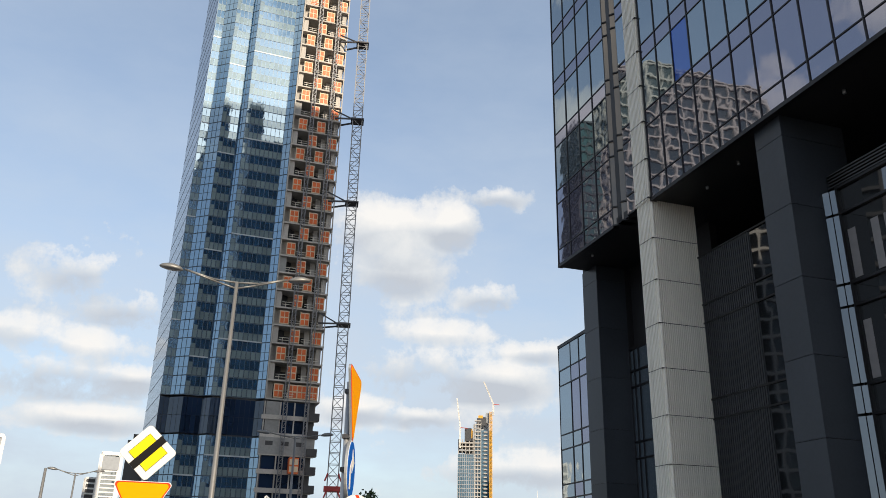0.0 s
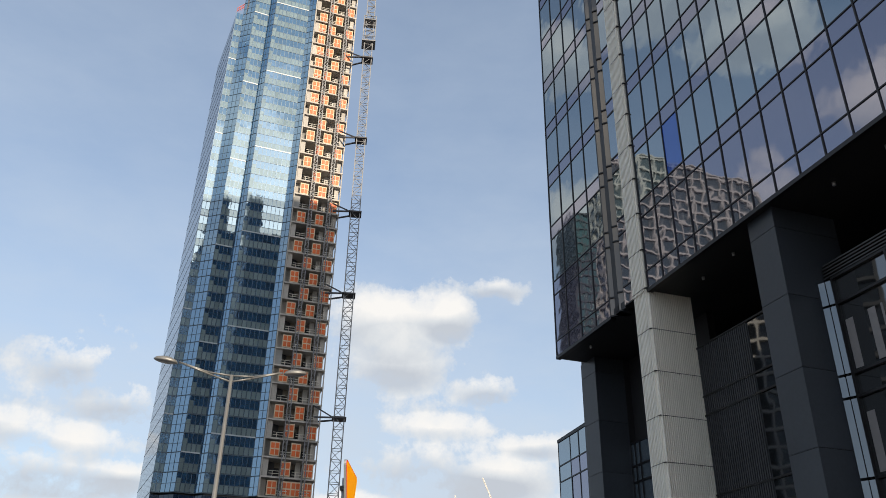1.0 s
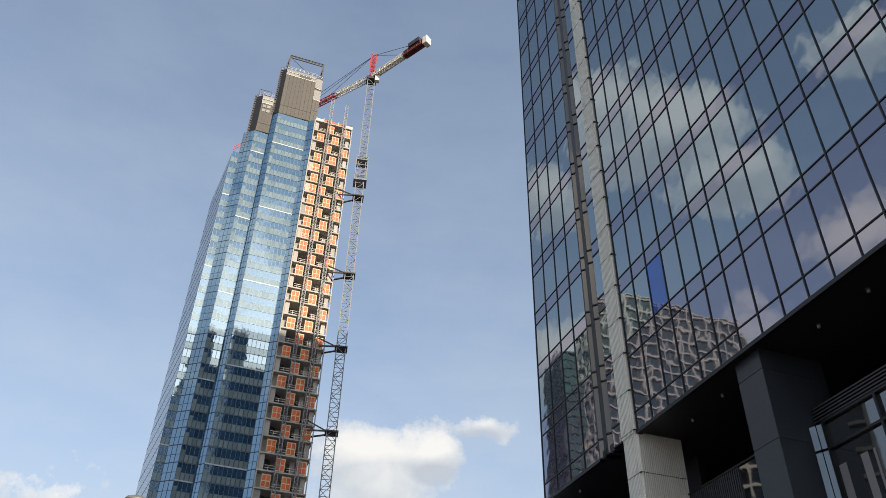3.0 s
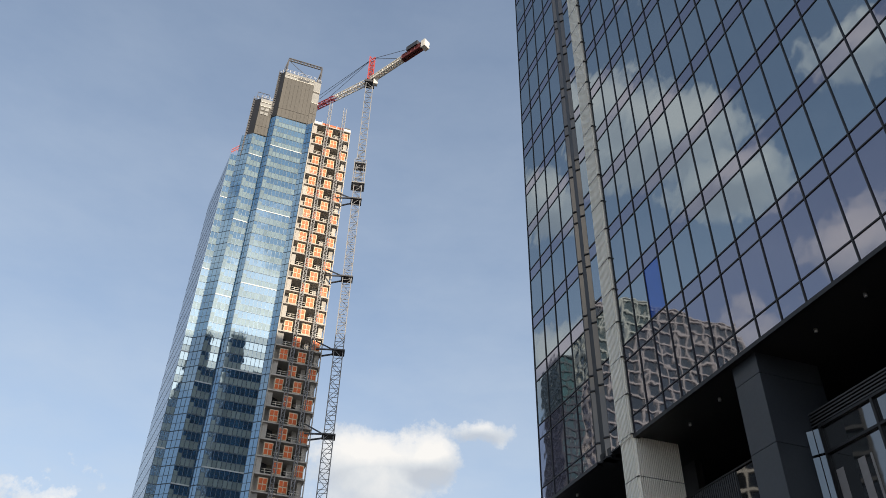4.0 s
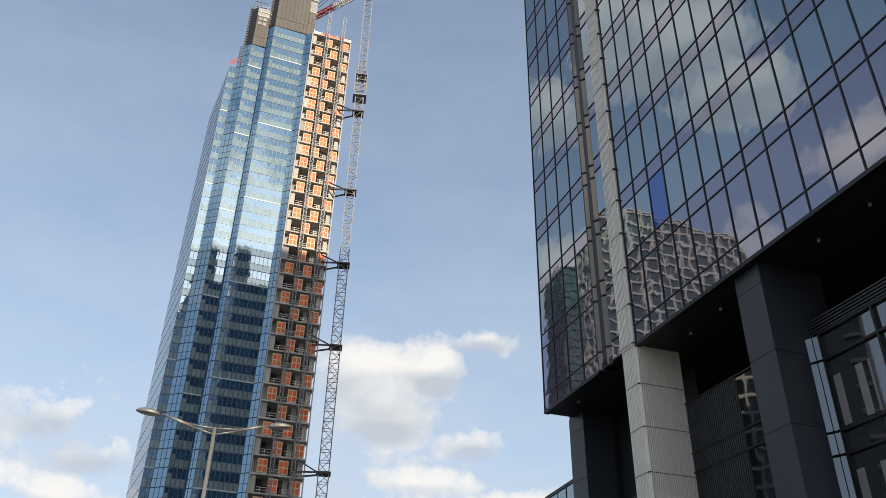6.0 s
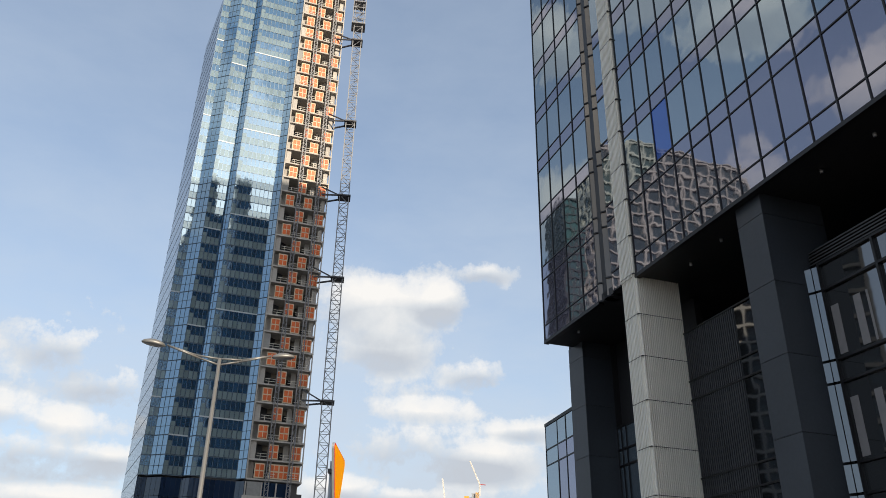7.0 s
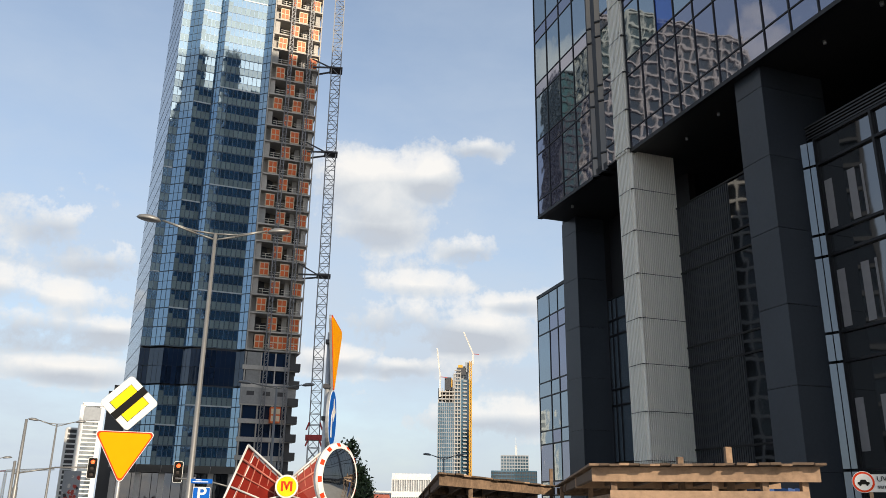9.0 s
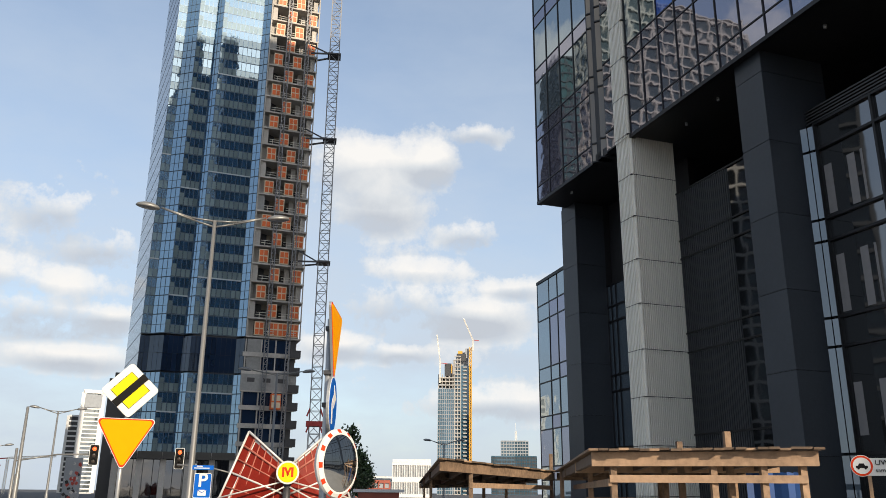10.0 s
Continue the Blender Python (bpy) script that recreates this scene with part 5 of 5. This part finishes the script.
def make_wood():
    """The site walkways: boarded roofs on posts and rails, each given by its four roof corners."""
    def corner(az, far, z):
        return Vector((far * math.sin(radians(az)), far * math.cos(radians(az)), z))

    def canopy(fl, fr, br, bl, boards, posts, rails):
        base = Vector((fl.x, fl.y, 0))
        shed = thing("timber_walkway", Matrix.Translation(base), "rough timber site walkway with a boarded roof", "walkway", group="timber walkways")
        fl, fr, br, bl = (v - base for v in (fl, fr, br, bl))
        depth = (bl - fl).normalized()
        along = (fr - fl).normalized()
        for i in range(boards):
            k0, k1 = i / boards, (i + 0.96) / boards
            out = depth * (-0.10 - random.random() * 0.08)
            lift = Vector((0, 0, random.random() * 0.02))
            ring = [fl.lerp(fr, k0) + out + lift, fl.lerp(fr, k1) + out + lift, bl.lerp(br, k1) + lift, bl.lerp(br, k0) + lift]
            part("roof_board", Geo().prism(ring, [v + Vector((0, 0, 0.03)) for v in ring]), WOOD if i % 3 == 0 else WOOD_DARK, shed)
        for k in (0.0, 0.33, 0.66, 1.0):
            a, b = fl.lerp(bl, k) + along * 0.05, fr.lerp(br, k) - along * 0.05
            g = Geo()
            drop, side = Vector((0, 0, -0.19)), depth * 0.07
            ring = [a + drop, b + drop, b + drop + side, a + drop + side]
            part("beam", g.prism(ring, [v + Vector((0, 0, 0.186)) for v in ring]), WOOD, shed)
        for k in range(7):
            a, b = fl.lerp(fr, (k + 0.2) / 7) + depth * 0.12, bl.lerp(br, (k + 0.2) / 7)
            part("joist", Geo().bar(a + Vector((0, 0, -0.09)), b + Vector((0, 0, -0.09)), 0.07, 0.14), WOOD_DARK, shed)
        for k, d, extra in posts:
            p = fl.lerp(fr, k).lerp(bl.lerp(br, k), d)
            part("post", Geo().box(p.x - 0.042, p.x + 0.042, p.y + 0.08, p.y + 0.17, 0, p.z + (extra or -0.01)), WOOD, shed)
        for k0, k1, d0, d1, z in rails:
            p, q = fl.lerp(fr, k0).lerp(bl.lerp(br, k0), d0), fl.lerp(fr, k1).lerp(bl.lerp(br, k1), d1)
            part("rail", Geo().bar((p.x, p.y + 0.06, z), (q.x, q.y + 0.06, z), 0.045, 0.10), WOOD, shed)
        return shed

    canopy(corner(10.0, 11.8, 2.165), corner(24.65, 11.8, 2.165), corner(19.5, 21.0, 2.14), corner(7.75, 21.5, 2.12), 22,
           ((0.12, 0.0, 0), (0.44, 0.25, 0), (0.56, 0.0, 0), (0.77, 0.0, 0), (0.93, 0.0, 0), (0.12, 0.45, 0), (0.5, 0.55, 0), (0.85, 0.5, 0), (0.02, 0.8, 0), (0.47, 0.12, 0.21), (0.655, 0.05, 0.30)),
           ((0.10, 0.94, 0.0, 0.0, 1.81), (0.10, 0.10, 0.0, 0.9, 1.76), (0.10, 0.94, 0.5, 0.5, 1.5)))
    canopy(corner(-0.17, 15.2, 2.18), corner(7.72, 21.3, 2.12), corner(5.2, 34.0, 2.06), corner(-1.5, 33.0, 1.96), 18,
           ((0.22, 0.0, 0), (0.45, 0.3, 0), (0.97, 0.0, 0.45), (0.05, 0.5, 0), (0.7, 0.4, 0), (0.05, 0.95, 0)),
           ((0.22, 0.97, 0.0, 0.0, 1.75), (0.22, 0.97, 0.0, 0.0, 1.2)))


make_wood()


def make_station():
    """The metro entrance: two raised wings of red glass on white tubes."""
    far = 31.0
    GLASS_RED = surface("red_glass", (0.19, 0.016, 0.009), 0.35, ior=1.2, grain=2, vary=0.3, stain=0.8, piece=0.3)
    RIB = surface("rusty_red_tube", (0.42, 0.13, 0.09), 0.4, grain=6)
    TUBE = surface("white_tube", (0.66, 0.64, 0.60), 0.4, 0.2, grain=6)
    station = thing("metro_entrance", at(-10.35, far), "metro entrance with raised red glass wings on white tubes", "metro entrance")
    wings = ((-1, (-0.12, 2.55), (-1.5, 3.72), (-2.95, -0.2)), (1, (0.12, 2.55), (1.45, 3.75), (2.9, -0.2)))
    for side, root, tip, foot in wings:
        a, b, c, d = Vector((root[0], 0, root[1])), Vector((tip[0], 0.6, tip[1])), Vector((foot[0], 0.4, foot[1])), Vector((root[0], 0, -0.2))
        back = Vector((0, 0.06, 0))
        wing = part("wing", Geo().add([a, b, c, d, a + back, b + back, c + back, d + back],
                                      [(0, 1, 2, 3), (7, 6, 5, 4), (0, 4, 5, 1), (1, 5, 6, 2), (2, 6, 7, 3), (3, 7, 4, 0)]), GLASS_RED, station, "red glass wing")
        front = Vector((0, -0.10, 0))
        tubes = Geo()
        inset = Vector((-side * 0.22, 0, -0.30))
        for p, q in ((a, b), (b, c), (a + inset, b + inset), (b + inset * 1.2, c + Vector((-side * 0.3, 0, 0)))):
            tubes.bar(p + front, q + front, 0.085, sides=8)
        part("edge_tube", tubes, TUBE, wing, "white edge tube")
        for i in range(1, 8):
            k = i / 8
            p, q = b.lerp(c, k), a.lerp(d, k)
            part("rib", Geo().bar(p + front * 0.7, q + front * 0.7, 0.075 if i % 2 else 0.05, sides=8), RIB if i % 3 else TUBE, wing)
        for i in range(1, 6):
            k = i / 6
            p, q = a.lerp(b, k), d.lerp(c, k)
            part("cross_rib", Geo().bar(p + front * 0.4, q + front * 0.4, 0.05, sides=6), RIB, wing)
        for z0, z1 in ((1.95, 1.35), (1.75, 0.6)):
            part("strut", Geo().bar((side * 0.1, -0.35, z0), (side * 2.4, -0.1, z1), 0.06, sides=8), TUBE, station)
    part("mast", Geo().bar((0, -0.2, 0), (0, -0.2, 2.0), 0.28, sides=12), DARK_STEEL, station)
    badge = pose(0, -0.5, 2.35 - 0.1)
    plates(station, [("badge_back", disc(0.41), STEEL, 0), ("badge_rim", disc(0.40), SIGN_WHITE, 0.01), ("badge_face", disc(0.345), SIGN_YELLOW, 0.016)], badge)
    letter = [[(-0.20, -0.16), (-0.12, -0.16), (-0.12, 0.18), (-0.20, 0.18)], [(0.12, -0.16), (0.20, -0.16), (0.20, 0.18), (0.12, 0.18)],
              [(-0.14, 0.18), (0.0, -0.14), (0.05, -0.06), (-0.06, 0.18)], [(0.14, 0.18), (0.06, 0.18), (-0.04, -0.06), (0.0, -0.14)]]
    for poly in letter:
        plates(station, [("letter_bar", poly, SIGN_RED, 0.022)], badge)


make_station()


def mast_arm(m, high, reach, label):
    """A pole with a long bent arm for signals."""
    ob = thing("signal_mast", m, label, "signal mast", group="signal masts")
    part("pole", Geo().lathe([(0.07, 0), (0.06, high), (0.001, high + 0.02)], sides=12), LAMP_GREY, ob)
    g = Geo()
    pts = [Vector((0, 0, high - 0.55)), Vector((reach * 0.5, 0, high - 0.22)), Vector((reach, 0, high - 0.15))]
    for a, b in zip(pts, pts[1:]):
        g.bar(a, b, 0.075, sides=8)
    part("arm", g, LAMP_GREY, ob)
    return ob


mast_arm(at(-27.0, 42, 0, 4), 3.35, 3.4, "grey signal mast with a long arm")
pole = single("tram_pole", Geo().lathe([(0.11, 0), (0.11, 2.2), (0.085, 2.25), (0.06, 5.2), (0.001, 5.22)], sides=12), LAMP_GREY, "tall grey steel pole for tram wires", "pole", at(-26.75, 42))
mast_arm(at(-13.6, 39.4, 0, 4), 2.85, -2.7, "pale signal mast with a curved arm")


def make_parking_sign():
    sign = thing("parking_sign", at(-15.8, 22), "blue parking sign below a small blue street plate", "parking sign")
    part("pole", Geo().bar((-0.2, 0.05, 0), (-0.2, 0.05, 2.25), 0.05, sides=10), STEEL, sign)
    m = pose(0, 0, 1.72)
    sq = rounded([(-0.21, -0.3), (0.21, -0.3), (0.21, 0.3), (-0.21, 0.3)], 0.03)
    plates(sign, [("parking_back", sq, SIGN_WHITE, 0), ("parking_face", shrink(sq, 0.95), SIGN_BLUE, 0.005)], m)
    curve = bpy.data.curves.new("letter", "FONT")
    curve.body, curve.size, curve.extrude, curve.offset, curve.align_x = "P", 0.46, 0.002, 0.008, "CENTER"
    text = new("letter", curve)
    text.data.materials.append(SIGN_WHITE)
    text.parent = sign
    text.matrix_basis = pose(0, -0.014, 1.70, 90, 0, 0)
    env = [(-0.10, -0.24), (0.10, -0.24), (0.10, -0.10), (-0.10, -0.10)]
    plates(sign, [("envelope", env, SIGN_WHITE, 0.010)], m)
    part("envelope_flap", Geo().bar((-0.10, -0.016, 1.62), (0, -0.016, 1.55), 0.012).bar((0, -0.016, 1.55), (0.10, -0.016, 1.62), 0.012), SIGN_BLUE, sign)
    plate = rounded([(-0.26, -0.055), (0.26, -0.055), (0.26, 0.055), (-0.26, 0.055)], 0.02)
    plates(sign, [("street_plate", plate, SIGN_BLUE, 0)], pose(-0.02, 0, 2.16))
    for x, w, z in ((-0.1, 0.07, 2.19), (-0.05, 0.19, 2.145)):
        part("text_bar", Geo().box(x - w, x + w, -0.006, -0.001, z - 0.011, z + 0.011), SIGN_WHITE, sign)


make_parking_sign()


def make_caution_sign():
    sign = thing("caution_sign", at(26.75, 16.6), "white caution board with a red ring and a car", "caution sign")
    part("post", Geo().bar((0.1, 0.05, 0), (0.1, 0.05, 2.2), 0.06), WOOD, sign)
    plates(sign, [("board", rounded([(-0.05, -0.15), (0.75, -0.15), (0.75, 0.15), (-0.05, 0.15)], 0.02), SIGN_WHITE, 0)], pose(0, 0, 2.11))
    plates(sign, [("ring_back", disc(0.185), SIGN_WHITE, 0.005), ("ring", disc(0.175), SIGN_RED, 0.010), ("ring_face", disc(0.142), SIGN_WHITE, 0.015),
                  ("car_body", rounded([(-0.095, -0.04), (0.095, -0.04), (0.095, 0.0), (-0.095, 0.0)], 0.012), SIGN_BLACK, 0.020),
                  ("car_roof", [(-0.06, 0.0), (0.055, 0.0), (0.035, 0.04), (-0.04, 0.04)], SIGN_BLACK, 0.020),
                  ("wheel", disc(0.02, 12, -0.055, -0.045), SIGN_BLACK, 0.020), ("wheel", disc(0.02, 12, 0.055, -0.045), SIGN_BLACK, 0.020)], pose(0, 0, 2.13))
    for body, size, z in (("UWAGA", 0.13, 2.14), ("samochody", 0.10, 2.02)):
        curve = bpy.data.curves.new("lettering", "FONT")
        curve.body, curve.size, curve.extrude = body, size, 0.002
        text = new("lettering", curve)
        text.data.materials.append(SIGN_BLACK)
        text.parent = sign
        text.matrix_basis = pose(0.21, -0.012, z, 90, 0, 0)


make_caution_sign()


LEAF = surface("leaf_green", (0.045, 0.075, 0.025), 0.6, grain=8, vary=0.4, piece=0.5)
BARK = surface("bark", (0.10, 0.075, 0.05), 0.9, grain=12, vary=0.3)


def make_tree(m, high, wide, seed):
    rng = random.Random(seed)
    tree = thing("tree", m, "slim dark green street tree", "tree", group="street trees")
    trunk = Geo().lathe([(0.16, 0), (0.12, high * 0.3), (0.05, high * 0.9), (0.001, high * 0.95)], sides=9)
    leaves = Geo()
    for i in range(26):
        k = 0.2 + 0.75 * rng.random()
        a, r = rng.random() * math.tau, wide * (1.05 - k) * (0.5 + 0.6 * rng.random())
        p = Vector((0, 0, high * k))
        q = p + Vector((math.cos(a) * r, math.sin(a) * r, r * 0.8))
        trunk.bar(p, q, 0.04)
        for j in range(46):
            c = p.lerp(q, 0.3 + 0.8 * rng.random()) + Vector((rng.gauss(0, 0.25), rng.gauss(0, 0.25), rng.gauss(0, 0.28)))
            s = 0.12 + 0.12 * rng.random()
            u = Vector((rng.gauss(0, 1), rng.gauss(0, 1), rng.gauss(0, 1))).normalized()
            v = u.cross(Vector((rng.gauss(0, 1), rng.gauss(0, 1), rng.gauss(0, 1)))).normalized()
            leaves.add([c - u * s, c + v * s * 0.5, c + u * s, c - v * s * 0.5], [(0, 1, 2, 3)])
    part("trunk", trunk, BARK, tree)
    part("crown", leaves, LEAF, tree, kind="stuff")


make_tree(at(-6.2, 62), 6.4, 1.9, 3)
make_tree(at(-5.5, 75), 5.0, 1.8, 5)
make_tree(at(-5.0, 120), 5.2, 2.4, 7)
far_crane(at(-28.4, 260), 0, 8, 12, CRANE_WHITE, 176, 0.7)
far_crane(at(-27.4, 300), 0, 11, 14, CRANE_WHITE, 4, 0.7)
kiosk = thing("site_cabin", at(-4.2, 58), "low red and white site cabin", "cabin")
part("walls", Geo().box(-1.4, 1.4, 0, 2.4, 0, 1.6), BRICK_RED, kiosk)
part("roof", Geo().box(-1.75, 1.75, -0.15, 2.5, 1.6, 1.8), WHITE_WALL, kiosk)


TARP = surface("blue_tarpaulin", (0.01, 0.05, 0.18), 0.6, grain=3, vary=0.4)
cover = Geo()
for i in range(8):
    x0, x1 = i * 0.11, (i + 1) * 0.11
    y0, y1 = 0.05 * math.sin(i * 1.9), 0.05 * math.sin((i + 1) * 1.9)
    cover.prism([(x0, y0, 0), (x1, y1, 0), (x1, y1 + 0.02, 0), (x0, y0 + 0.02, 0)], [(x0, y0, 2.0), (x1, y1, 1.98), (x1, y1 + 0.02, 1.98), (x0, y0 + 0.02, 2.0)])
single("tarpaulin", cover, TARP, "blue tarpaulin hanging behind the timber walkway", "tarpaulin", at(20.0, 15.5))
